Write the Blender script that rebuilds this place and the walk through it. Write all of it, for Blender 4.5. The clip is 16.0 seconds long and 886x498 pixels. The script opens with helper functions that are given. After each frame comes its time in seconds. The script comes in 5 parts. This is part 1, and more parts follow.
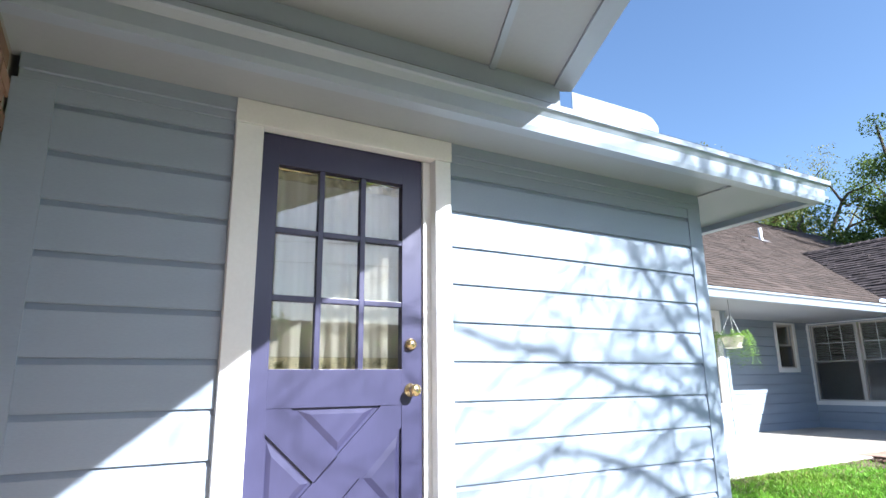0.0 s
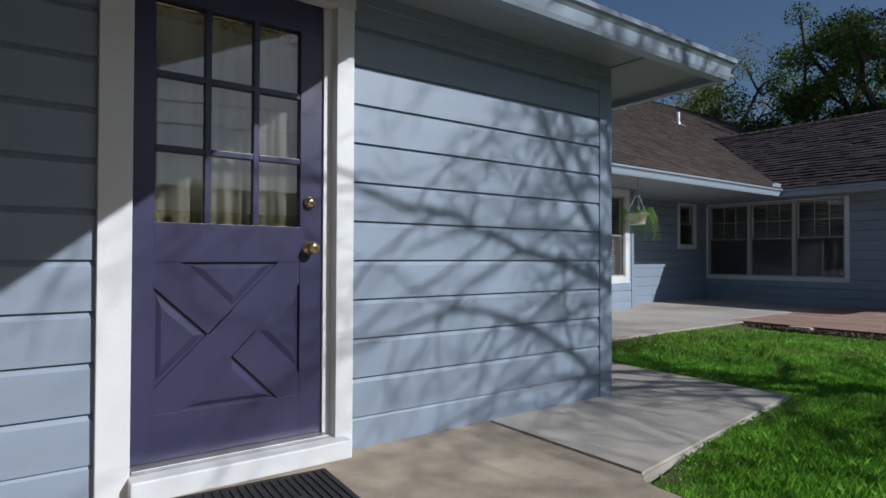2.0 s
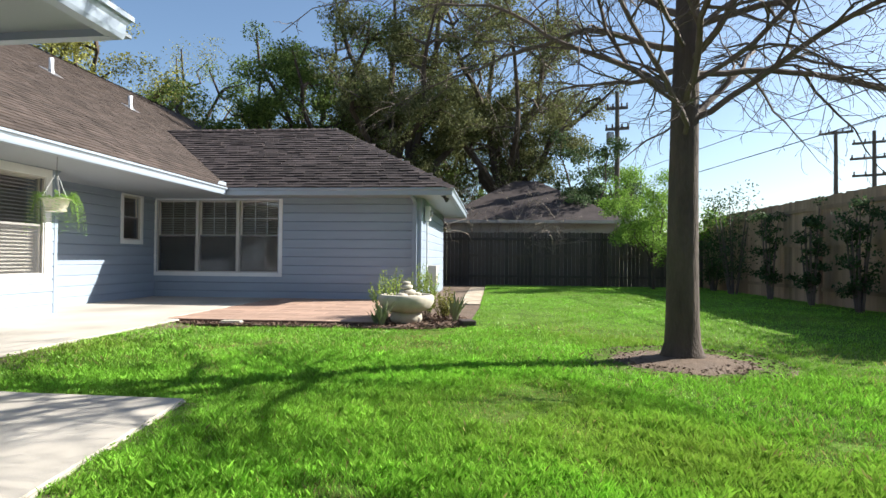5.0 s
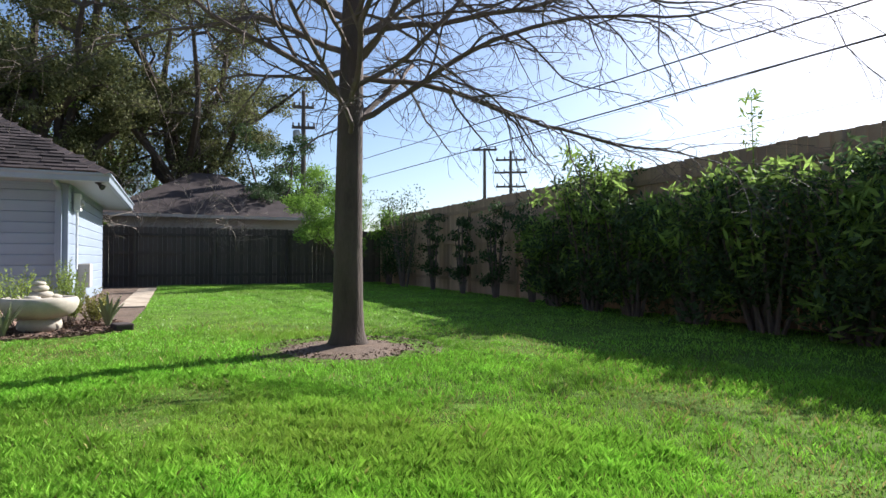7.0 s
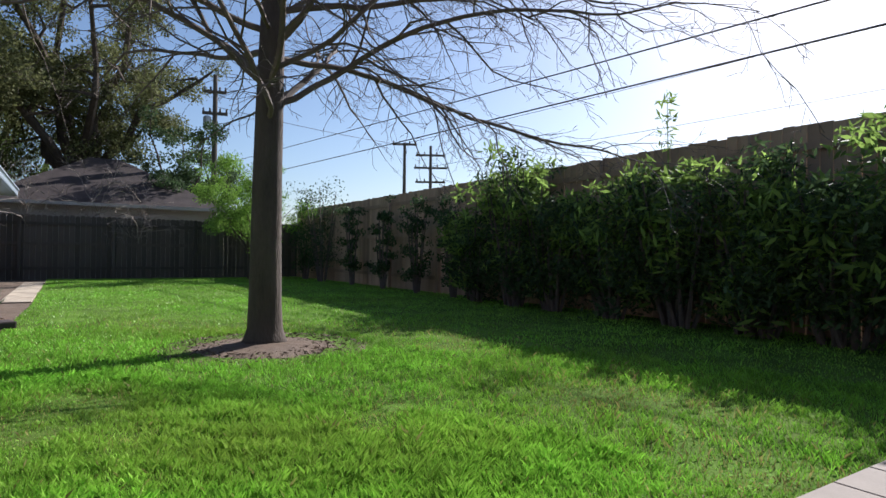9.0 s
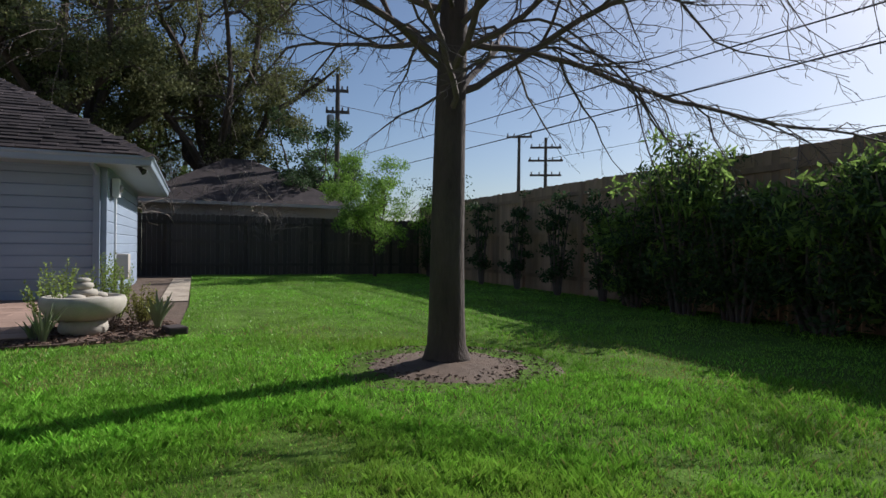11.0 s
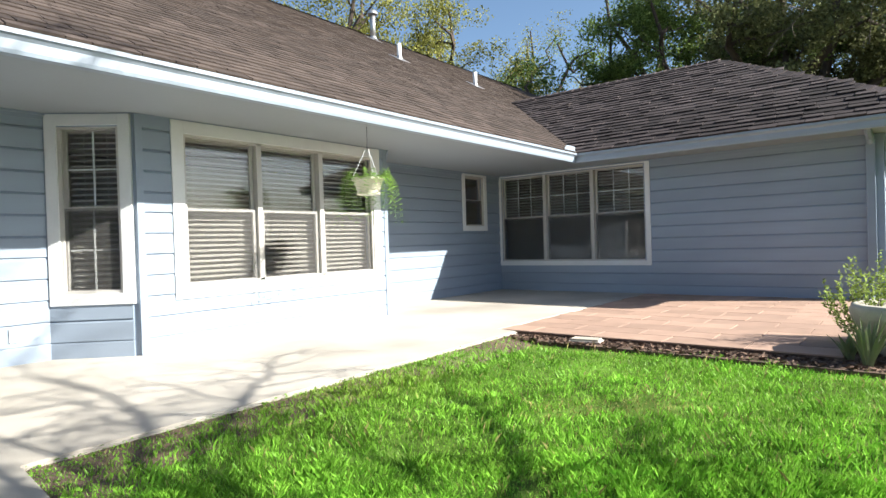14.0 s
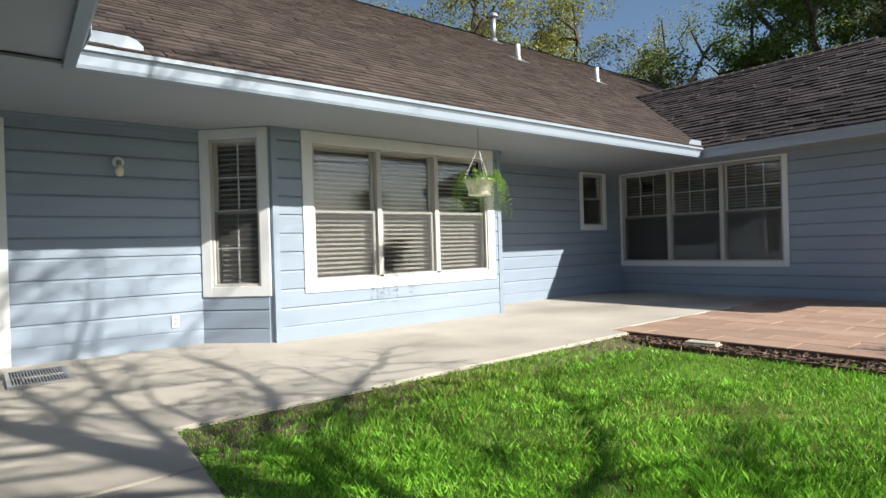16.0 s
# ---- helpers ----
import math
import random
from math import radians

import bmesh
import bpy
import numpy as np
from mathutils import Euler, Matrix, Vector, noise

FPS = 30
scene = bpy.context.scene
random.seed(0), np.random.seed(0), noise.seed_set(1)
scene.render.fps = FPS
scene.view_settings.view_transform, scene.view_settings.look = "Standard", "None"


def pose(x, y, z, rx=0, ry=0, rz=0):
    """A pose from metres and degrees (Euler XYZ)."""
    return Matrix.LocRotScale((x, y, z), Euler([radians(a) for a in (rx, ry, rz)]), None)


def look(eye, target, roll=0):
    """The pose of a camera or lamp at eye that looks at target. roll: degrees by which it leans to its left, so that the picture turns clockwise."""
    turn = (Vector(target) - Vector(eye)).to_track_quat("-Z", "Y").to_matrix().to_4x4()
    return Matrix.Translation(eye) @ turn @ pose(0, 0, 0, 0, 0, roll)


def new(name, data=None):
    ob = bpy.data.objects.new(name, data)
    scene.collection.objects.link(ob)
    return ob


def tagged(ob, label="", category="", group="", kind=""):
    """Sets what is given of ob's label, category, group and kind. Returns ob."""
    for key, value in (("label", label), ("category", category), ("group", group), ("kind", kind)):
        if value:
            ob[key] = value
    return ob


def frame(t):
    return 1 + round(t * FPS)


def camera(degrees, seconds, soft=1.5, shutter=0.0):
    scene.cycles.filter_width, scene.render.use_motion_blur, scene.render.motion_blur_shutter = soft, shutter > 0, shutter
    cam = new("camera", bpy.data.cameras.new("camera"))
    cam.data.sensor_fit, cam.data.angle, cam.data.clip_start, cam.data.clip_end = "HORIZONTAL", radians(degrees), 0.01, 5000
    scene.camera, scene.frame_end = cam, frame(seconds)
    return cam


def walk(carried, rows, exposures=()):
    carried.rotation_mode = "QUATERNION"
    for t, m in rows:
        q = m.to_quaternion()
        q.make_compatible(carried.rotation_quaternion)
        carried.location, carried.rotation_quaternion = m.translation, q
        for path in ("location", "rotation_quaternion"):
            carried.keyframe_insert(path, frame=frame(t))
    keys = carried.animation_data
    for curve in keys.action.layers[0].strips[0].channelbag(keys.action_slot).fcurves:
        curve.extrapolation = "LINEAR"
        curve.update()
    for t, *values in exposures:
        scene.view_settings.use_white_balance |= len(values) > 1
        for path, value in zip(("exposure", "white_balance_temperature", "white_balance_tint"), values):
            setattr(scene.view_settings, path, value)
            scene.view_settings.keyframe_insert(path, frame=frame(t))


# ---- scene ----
cam = camera(74.2, 16.0)
PATH = [
    (0, (0.372, 0.144, 0.994), (1.332, 1.841, 1.441), -0.7),
    (0.5, (0.363, 0.122, 0.948), (1.34, 1.852, 1.182), -0.5),
    (1, (0.364, 0.121, 0.93), (1.355, 1.855, 1.026), -0.3),
    (1.5, (0.397, 0.114, 0.914), (1.419, 1.833, 0.958), -0.1),
    (2, (0.496, 0.1, 0.922), (1.684, 1.709, 0.951), 0.2),
    (2.5, (0.615, 0.072, 0.938), (1.961, 1.551, 0.967), 0.2),
    (3, (0.853, 0.091, 0.955), (2.355, 1.411, 0.983), 0.1),
    (3.5, (1.145, 0.114, 0.967), (2.779, 1.267, 0.991), 0.3),
    (4, (1.288, 0.08, 0.951), (3.104, 0.918, 0.976), 0.6),
    (4.5, (1.29, 0.028, 0.929), (3.232, 0.505, 0.959), 0.7),
    (5, (1.234, 0.002, 0.882), (3.226, 0.172, 0.915), 0.5),
    (5.2, (1.242, -0.012, 0.882), (3.241, 0.041, 0.917), 0.6),
    (7.3, (1.246, -0.23, 0.822), (3.026, -1.141, 0.855), 0.1),
    (7.5, (1.254, -0.234, 0.82), (3.014, -1.182, 0.854), 0.2),
    (8, (1.264, -0.252, 0.808), (2.979, -1.28, 0.84), -0.0),
    (8.2, (1.279, -0.248, 0.806), (2.978, -1.302, 0.836), -0.1),
    (10.3, (2.036, -0.045, 0.882), (3.716, -1.13, 0.895), 1.0),
    (10.5, (2.161, 0.011, 0.9), (3.886, -1.001, 0.908), 0.8),
    (11, (2.471, 0.165, 0.922), (4.313, -0.614, 0.915), 0.7),
    (11.5, (2.867, 0.414, 0.933), (4.807, -0.074, 0.913), 0.4),
    (11.6, (2.922, 0.492, 0.933), (4.88, 0.089, 0.914), -0.0),
    (11.9, (3.208, 0.619, 0.952), (5.206, 0.535, 0.922), -0.1),
    (12, (3.318, 0.651, 0.955), (5.318, 0.689, 0.925), -0.3),
    (12.3, (3.585, 0.775, 0.943), (5.561, 1.085, 0.919), -0.2),
    (12.5, (3.702, 0.902, 0.93), (5.643, 1.386, 0.906), -0.9),
    (13, (3.916, 1.091, 0.926), (5.756, 1.875, 0.9), -1.1),
    (13.4, (4.036, 1.173, 0.926), (5.783, 2.147, 0.907), -1.3),
    (13.5, (4.019, 1.211, 0.922), (5.74, 2.23, 0.898), -1.5),
    (14, (4.078, 1.231, 0.919), (5.636, 2.486, 0.9), -1.8),
    (14.5, (4.073, 1.213, 0.91), (5.505, 2.609, 0.896), -1.9),
    (15, (4.065, 1.199, 0.907), (5.415, 2.674, 0.897), -1.9),
    (15.5, (4.066, 1.144, 0.914), (5.349, 2.678, 0.906), -1.8),
    (16, (4.082, 1.006, 0.908), (5.338, 2.562, 0.901), -1.7),
]
EXPOSURES = [
    # seconds, stops, kelvin, tint
    (0.0, 1.85, 5900, 10), (0.5, 0.65, 6050, 10), (1.0, 0.12, 6000, 10), (1.5, -0.1, 6000, 10), (2.0, -0.4, 5900, 10), (2.5, -0.5, 5900, 10), (3.0, -0.55, 5850, 10),
    (3.5, -0.32, 5750, 9), (4.0, 0.3, 6200, 8), (4.5, 0.95, 6500, 8), (5.0, 1.35, 6650, 8), (5.2, 1.35, 6650, 8), (7.3, 1.15, 6300, 14), (8.2, 1.1, 6200, 14),
    (10.3, 0.25, 6200, 13), (11.0, 0.2, 6200, 13), (11.5, 0.15, 6300, 10), (12.0, 0.4, 6500, 8), (12.5, 0.85, 6700, 7), (13.0, 1.05, 6700, 7), (13.5, 1.2, 6700, 7),
    (14.0, 1.45, 6600, 7), (14.5, 1.35, 6600, 7), (15.0, 1.2, 6700, 7), (16.0, 0.8, 6700, 7),
]
walk(cam, [(t, look(eye, target, roll)) for t, eye, target, roll in PATH], EXPOSURES)

# ---------------------------------------------------------------- world and sun
SUN_DIR = Vector((0.414, -1.0, 0.69)).normalized()
world = bpy.data.worlds.new("sky")
scene.world = world
world.use_nodes = True
wn = world.node_tree.nodes
sky = wn.new("ShaderNodeTexSky")
sky.sky_type = "NISHITA"
sky.sun_disc = False
sky.sun_elevation = math.asin(SUN_DIR.z)
sky.sun_rotation = math.atan2(SUN_DIR.x, SUN_DIR.y)
sky.air_density, sky.dust_density, sky.ozone_density = 1.0, 0.9, 3.0
wn["Background"].inputs["Strength"].default_value = 0.072
world.node_tree.links.new(sky.outputs[0], wn["Background"].inputs["Color"])
sun = new("sun", bpy.data.lights.new("sun", "SUN"))
sun.data.energy, sun.data.angle, sun.data.color = 5.0, radians(0.55), (1.0, 0.965, 0.91)
sun.matrix_world = look(SUN_DIR * 60, (0, 0, 0))


# ---------------------------------------------------------------- materials
def mat(name, colour, rough=0.7, metal=0.0, vary=0.12, scale=6.0, fine=60.0, bump=0.15, stain=None, stain_amount=0.0,
        stretch=(1, 1, 1), island=0.0, piece=0.0, spec=0.5, translucent=0.0, depth=0.004):
    """A surface whose colour drifts at two scales, with stains and fine relief."""
    m = bpy.data.materials.new(name)
    m.use_nodes = True
    nt, nd = m.node_tree, m.node_tree.nodes
    ln = nt.links.new
    b = nd["Principled BSDF"]
    b.inputs["Roughness"].default_value, b.inputs["Metallic"].default_value = rough, metal
    b.inputs["Specular IOR Level"].default_value = spec
    tc = nd.new("ShaderNodeTexCoord")
    mp = nd.new("ShaderNodeMapping")
    mp.inputs["Scale"].default_value = stretch
    ln(tc.outputs["Object"], mp.inputs["Vector"])
    big, small = nd.new("ShaderNodeTexNoise"), nd.new("ShaderNodeTexNoise")
    for n, s, d in ((big, scale, 4), (small, fine, 3)):
        n.inputs["Scale"].default_value, n.inputs["Detail"].default_value = s, d
        ln(mp.outputs[0], n.inputs["Vector"])
    add = nd.new("ShaderNodeMath")
    add.operation = "MULTIPLY_ADD"
    add.inputs[1].default_value = 0.45
    ln(small.outputs[0], add.inputs[0])
    ln(big.outputs[0], add.inputs[2])
    rng = nd.new("ShaderNodeMapRange")
    rng.inputs["From Min"].default_value, rng.inputs["From Max"].default_value = 0.45, 1.0
    rng.inputs["To Min"].default_value, rng.inputs["To Max"].default_value = 1 - vary, 1 + vary
    ln(add.outputs[0], rng.inputs["Value"])
    value = rng.outputs[0]
    for amount, kind in ((island, "island"), (piece, "piece")):
        if amount:
            src = nd.new("ShaderNodeNewGeometry").outputs["Random Per Island"] if kind == "island" else nd.new("ShaderNodeObjectInfo").outputs["Random"]
            r2 = nd.new("ShaderNodeMapRange")
            r2.inputs["To Min"].default_value, r2.inputs["To Max"].default_value = 1 - amount, 1 + amount
            ln(src, r2.inputs["Value"])
            mul = nd.new("ShaderNodeMath")
            mul.operation = "MULTIPLY"
            ln(value, mul.inputs[0])
            ln(r2.outputs[0], mul.inputs[1])
            value = mul.outputs[0]
    col = nd.new("ShaderNodeVectorMath")
    col.operation = "SCALE"
    col.inputs[0].default_value = colour
    ln(value, col.inputs["Scale"])
    out = col.outputs[0]
    if stain_amount:
        sn = nd.new("ShaderNodeTexNoise")
        sn.inputs["Scale"].default_value, sn.inputs["Detail"].default_value = scale * 0.37, 6
        ln(mp.outputs[0], sn.inputs["Vector"])
        r3 = nd.new("ShaderNodeMapRange")
        r3.inputs["From Min"].default_value, r3.inputs["From Max"].default_value = 0.5, 0.72
        r3.inputs["To Max"].default_value = stain_amount
        ln(sn.outputs[0], r3.inputs["Value"])
        mx = nd.new("ShaderNodeMix")
        mx.data_type = "RGBA"
        ln(r3.outputs[0], mx.inputs["Factor"])
        ln(out, mx.inputs["A"])
        mx.inputs["B"].default_value = (*stain, 1)
        out = mx.outputs["Result"]
    ln(out, b.inputs["Base Color"])
    if bump:
        bp = nd.new("ShaderNodeBump")
        bp.inputs["Strength"].default_value, bp.inputs["Distance"].default_value = bump, depth
        ln(add.outputs[0], bp.inputs["Height"])
        ln(bp.outputs[0], b.inputs["Normal"])
    if translucent:
        tr = nd.new("ShaderNodeBsdfTranslucent")
        ln(out, tr.inputs["Color"])
        ms = nd.new("ShaderNodeMixShader")
        ms.inputs[0].default_value = translucent
        ln(b.outputs[0], ms.inputs[1])
        ln(tr.outputs[0], ms.inputs[2])
        ln(ms.outputs[0], nd["Material Output"].inputs["Surface"])
    return m


def glass_mat(name, rough=0.0):
    m = bpy.data.materials.new(name)
    m.use_nodes = True
    nd, ln = m.node_tree.nodes, m.node_tree.links.new
    clear, gloss = nd.new("ShaderNodeBsdfTransparent"), nd.new("ShaderNodeBsdfGlossy")
    mix, face, power, scaled = nd.new("ShaderNodeMixShader"), nd.new("ShaderNodeLayerWeight"), nd.new("ShaderNodeMath"), nd.new("ShaderNodeMath")
    clear.inputs["Color"].default_value = (0.98, 0.99, 0.985, 1)
    gloss.inputs["Roughness"].default_value = rough
    power.operation, scaled.operation = "POWER", "MULTIPLY_ADD"
    power.inputs[1].default_value, scaled.inputs[1].default_value, scaled.inputs[2].default_value = 4.0, 0.7, 0.075
    ln(face.outputs["Facing"], power.inputs[0])
    ln(power.outputs[0], scaled.inputs[0])
    ln(scaled.outputs[0], mix.inputs[0])
    ln(clear.outputs[0], mix.inputs[1])
    ln(gloss.outputs[0], mix.inputs[2])
    ln(mix.outputs[0], nd["Material Output"].inputs["Surface"])
    return m


M_SIDING = mat("blue_grey_siding_paint", (0.258, 0.312, 0.390), 0.5, vary=0.10, scale=1.3, fine=90, bump=0.12, stretch=(0.6, 1, 3), piece=0.05, depth=0.002)
M_TRIM = mat("white_trim_paint", (0.74, 0.75, 0.76), 0.45, vary=0.06, scale=3, fine=70, bump=0.1, stain=(0.45, 0.44, 0.41), stain_amount=0.25, depth=0.002)
M_SOFFIT = mat("grey_blue_soffit_paint", (0.30, 0.325, 0.35), 0.55, vary=0.05, scale=0.8, fine=50, bump=0.06)
M_GUTTER = mat("pale_blue_gutter_enamel", (0.29, 0.34, 0.405), 0.35, vary=0.05, scale=2, fine=40, bump=0.03, stain=(0.3, 0.33, 0.36), stain_amount=0.25)
M_DOOR = mat("violet_door_paint", (0.040, 0.039, 0.088), 0.33, vary=0.12, scale=2.5, fine=45, bump=0.12, stretch=(1, 1, 0.3), depth=0.002)
M_BRASS = mat("worn_brass", (0.62, 0.48, 0.26), 0.22, 0.9, vary=0.15, scale=20, fine=120, bump=0.03)
M_STEEL = mat("dull_steel", (0.42, 0.42, 0.42), 0.4, 0.8, vary=0.15, scale=12, fine=90, bump=0.05)
M_CONC = mat("smooth_concrete", (0.46, 0.42, 0.365), 0.85, vary=0.16, scale=1.2, fine=140, bump=0.25, stain=(0.22, 0.195, 0.165), stain_amount=0.75)
M_AGG = mat("aggregate_concrete", (0.40, 0.33, 0.25), 0.9, vary=0.42, scale=3.2, fine=150, bump=0.8, stain=(0.23, 0.18, 0.135), stain_amount=0.8, depth=0.006)
M_PAVER = mat("red_clay_paver", (0.36, 0.235, 0.175), 0.85, vary=0.16, scale=4, fine=130, bump=0.3, piece=0.16, stain=(0.30, 0.2, 0.15), stain_amount=0.4)
M_PALE_PAVER = mat("pale_paver", (0.30, 0.255, 0.22), 0.88, vary=0.16, scale=4, fine=130, bump=0.3, piece=0.1, stain=(0.25, 0.2, 0.18), stain_amount=0.4)
M_SHINGLE = mat("brown_asphalt_shingle", (0.078, 0.060, 0.052), 0.92, vary=0.28, scale=3, fine=240, bump=0.7, piece=0.28, island=0.28, depth=0.004, spec=0.25)
M_SOIL = mat("lawn_soil", (0.095, 0.165, 0.03), 1.0, spec=0.04, vary=0.45, scale=2.0, fine=70, bump=0.8, stain=(0.10, 0.12, 0.035), stain_amount=0.5, depth=0.02)
M_EARTH = mat("bare_earth", (0.13, 0.088, 0.06), 0.95, vary=0.35, scale=4, fine=120, bump=1.0, stain=(0.18, 0.13, 0.095), stain_amount=0.6, depth=0.02)
M_MULCH = mat("bark_mulch", (0.135, 0.085, 0.06), 0.95, vary=0.4, scale=8, fine=60, bump=0.6, island=0.5)
M_GRASS = mat("grass_blade", (0.215, 0.455, 0.05), 0.45, vary=0.4, scale=0.9, fine=7, bump=0, island=0.4, spec=0.3, translucent=0.28, stain=(0.31, 0.43, 0.07), stain_amount=0.6)
M_DRY = mat("dry_grass_blade", (0.30, 0.27, 0.10), 0.7, vary=0.3, scale=2, fine=9, bump=0, island=0.5, spec=0.2, translucent=0.25)
M_CLOVER = mat("clover_leaf", (0.15, 0.30, 0.04), 0.8, vary=0.3, scale=3, fine=20, bump=0, island=0.5, spec=0.08, translucent=0.3)
M_SASH = mat("weathered_grey_sash", (0.50, 0.48, 0.455), 0.5, vary=0.08, scale=4, fine=60, bump=0.05)
# darker shingle: wing's grazing light and garage's tree shade are in the colour
M_SHADED_SHINGLE = mat("shade_darkened_laminate_shingle", (0.052, 0.041, 0.040), 0.9, vary=0.3, scale=3, fine=220, bump=0.7, piece=0.4, island=0.4, depth=0.004, spec=0.25)
M_BARK = mat("grey_brown_bark", (0.078, 0.058, 0.046), 0.95, vary=0.35, scale=7, fine=60, bump=1.0, stretch=(1, 1, 0.25), depth=0.02)
M_TWIG = mat("grey_twig", (0.12, 0.092, 0.078), 0.9, vary=0.2, scale=5, fine=40, bump=0.2)
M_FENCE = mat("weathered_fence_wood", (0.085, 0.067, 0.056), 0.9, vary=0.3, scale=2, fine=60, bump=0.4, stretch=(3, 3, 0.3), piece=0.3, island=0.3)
M_TALL = mat("tan_fence_wood", (0.36, 0.25, 0.17), 0.85, vary=0.2, scale=2, fine=60, bump=0.3, stretch=(3, 3, 0.3), piece=0.2, island=0.2)
M_BRICK = mat("brown_brick", (0.26, 0.15, 0.105), 0.9, vary=0.25, scale=6, fine=120, bump=0.4, piece=0.25)
M_MORTAR = mat("mortar", (0.36, 0.33, 0.30), 0.95, vary=0.15, scale=8, fine=150, bump=0.4)
M_GLASS = glass_mat("window_glass")
M_BLIND = mat("cream_blind_slat", (0.52, 0.49, 0.44), 0.5, vary=0.05, scale=3, fine=30, bump=0.03)
M_INSIDE = mat("dim_room_plaster", (0.30, 0.27, 0.23), 0.9, vary=0.08, scale=1, fine=20, bump=0.05)
M_CURTAIN = mat("cream_curtain", (0.86, 0.83, 0.74), 0.85, vary=0.08, scale=6, fine=80, bump=0.1, translucent=0.12)
M_RUBBER = mat("black_rubber_mat", (0.022, 0.022, 0.024), 0.8, vary=0.3, scale=8, fine=180, bump=0.5)
M_STONE = mat("cast_stone", (0.44, 0.40, 0.33), 0.9, vary=0.2, scale=6, fine=90, bump=0.4, stain=(0.24, 0.22, 0.17), stain_amount=0.6)
M_PLASTIC = mat("cream_plastic", (0.70, 0.65, 0.55), 0.4, vary=0.04, scale=4, fine=40, bump=0.02)
M_WIRE = mat("black_cable", (0.03, 0.03, 0.032), 0.6, vary=0.1, scale=3, fine=30, bump=0)
M_POLE = mat("weathered_pole", (0.11, 0.09, 0.078), 0.9, vary=0.25, scale=3, fine=40, bump=0.4, stretch=(2, 2, 0.2))
M_GARAGE = mat("beige_garage_paint", (0.42, 0.38, 0.34), 0.8, vary=0.1, scale=1.5, fine=40, bump=0.15)
M_STREET = mat("far_ground", (0.10, 0.11, 0.06), 0.95, vary=0.3, scale=0.2, fine=5, bump=0.2)


def leaf_mat(name, colour, trans=0.35, vary=0.35):
    return mat(name, colour, 0.7, vary=vary, scale=0.5, fine=4, bump=0, island=0.5, spec=0.15, translucent=trans)


M_OAK = leaf_mat("oak_leaf", (0.125, 0.18, 0.045), 0.35)
M_OAK2 = leaf_mat("yellow_green_leaf", (0.24, 0.24, 0.065), 0.35)
M_CEDAR = leaf_mat("dull_olive_leaf", (0.14, 0.15, 0.062), 0.35)
M_LIME = leaf_mat("fresh_green_leaf", (0.19, 0.33, 0.055), 0.42)
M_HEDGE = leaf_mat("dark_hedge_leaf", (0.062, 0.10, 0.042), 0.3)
# bright green that carries the backlight of the hedge tops
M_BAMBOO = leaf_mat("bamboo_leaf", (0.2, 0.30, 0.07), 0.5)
M_FERN = leaf_mat("fern_leaf", (0.17, 0.29, 0.06), 0.45)
M_HERB = leaf_mat("herb_leaf", (0.29, 0.38, 0.10), 0.45)
M_AGAVE = leaf_mat("agave_leaf", (0.29, 0.33, 0.19), 0.15)


def screen_mat():
    """Fine grey insect mesh: half of the light goes through."""
    m = bpy.data.materials.new("insect_screen_mesh")
    m.use_nodes = True
    nd, ln = m.node_tree.nodes, m.node_tree.links.new
    nd["Principled BSDF"].inputs["Base Color"].default_value = (0.09, 0.088, 0.085, 1)
    nd["Principled BSDF"].inputs["Roughness"].default_value = 0.7
    clear, mix = nd.new("ShaderNodeBsdfTransparent"), nd.new("ShaderNodeMixShader")
    mix.inputs[0].default_value = 0.3
    ln(clear.outputs[0], mix.inputs[1])
    ln(nd["Principled BSDF"].outputs[0], mix.inputs[2])
    ln(mix.outputs[0], nd["Material Output"].inputs["Surface"])
    return m


M_SCREEN = screen_mat()


# ---------------------------------------------------------------- mesh helpers
def obj(name, bm, material, parent=None, label="", smooth=False):
    me = bpy.data.meshes.new(name)
    bm.normal_update()
    bm.to_mesh(me)
    bm.free()
    return link(name, me, material, parent, label, smooth)


def link(name, me, material, parent=None, label="", smooth=False):
    if not me.materials:
        me.materials.append(material)
    if smooth:
        me.polygons.foreach_set("use_smooth", [True] * len(me.polygons))
    ob = new(name, me)
    ob.parent = parent
    if label:
        ob["label"] = label
    return ob


def part(name, bm, material, parent, label="", smooth=False):
    return obj(name, bm, material, parent, label, smooth)


def soup(name, verts, faces, material, parent=None, label="", smooth=False):
    me = bpy.data.meshes.new(name)
    me.from_pydata([tuple(v) for v in verts], [], faces)
    me.update()
    return link(name, me, material, parent, label, smooth)


def thing(name, m, label, category, group="", kind=""):
    ob = new(name)
    ob.empty_display_size = 0.1
    ob.matrix_basis = m
    return tagged(ob, label, category, group, kind)


def hexa(bm, v):
    """A box from eight corners: four below, four above, both in the same turn."""
    q = [bm.verts.new(p) for p in v]
    for f in ((3, 2, 1, 0), (4, 5, 6, 7), (0, 1, 5, 4), (1, 2, 6, 5), (2, 3, 7, 6), (3, 0, 4, 7)):
        bm.faces.new([q[i] for i in f])
    return q


def box(bm, x0, x1, y0, y1, z0, z1):
    return hexa(bm, [(x0, y0, z0), (x1, y0, z0), (x1, y1, z0), (x0, y1, z0), (x0, y0, z1), (x1, y0, z1), (x1, y1, z1), (x0, y1, z1)])


def boxed(x0, x1, y0, y1, z0, z1, bevel=0.0):
    bm = bmesh.new()
    box(bm, x0, x1, y0, y1, z0, z1)
    if bevel:
        bmesh.ops.bevel(bm, geom=bm.edges[:], offset=bevel, segments=2, profile=0.6, affect="EDGES")
    return bm


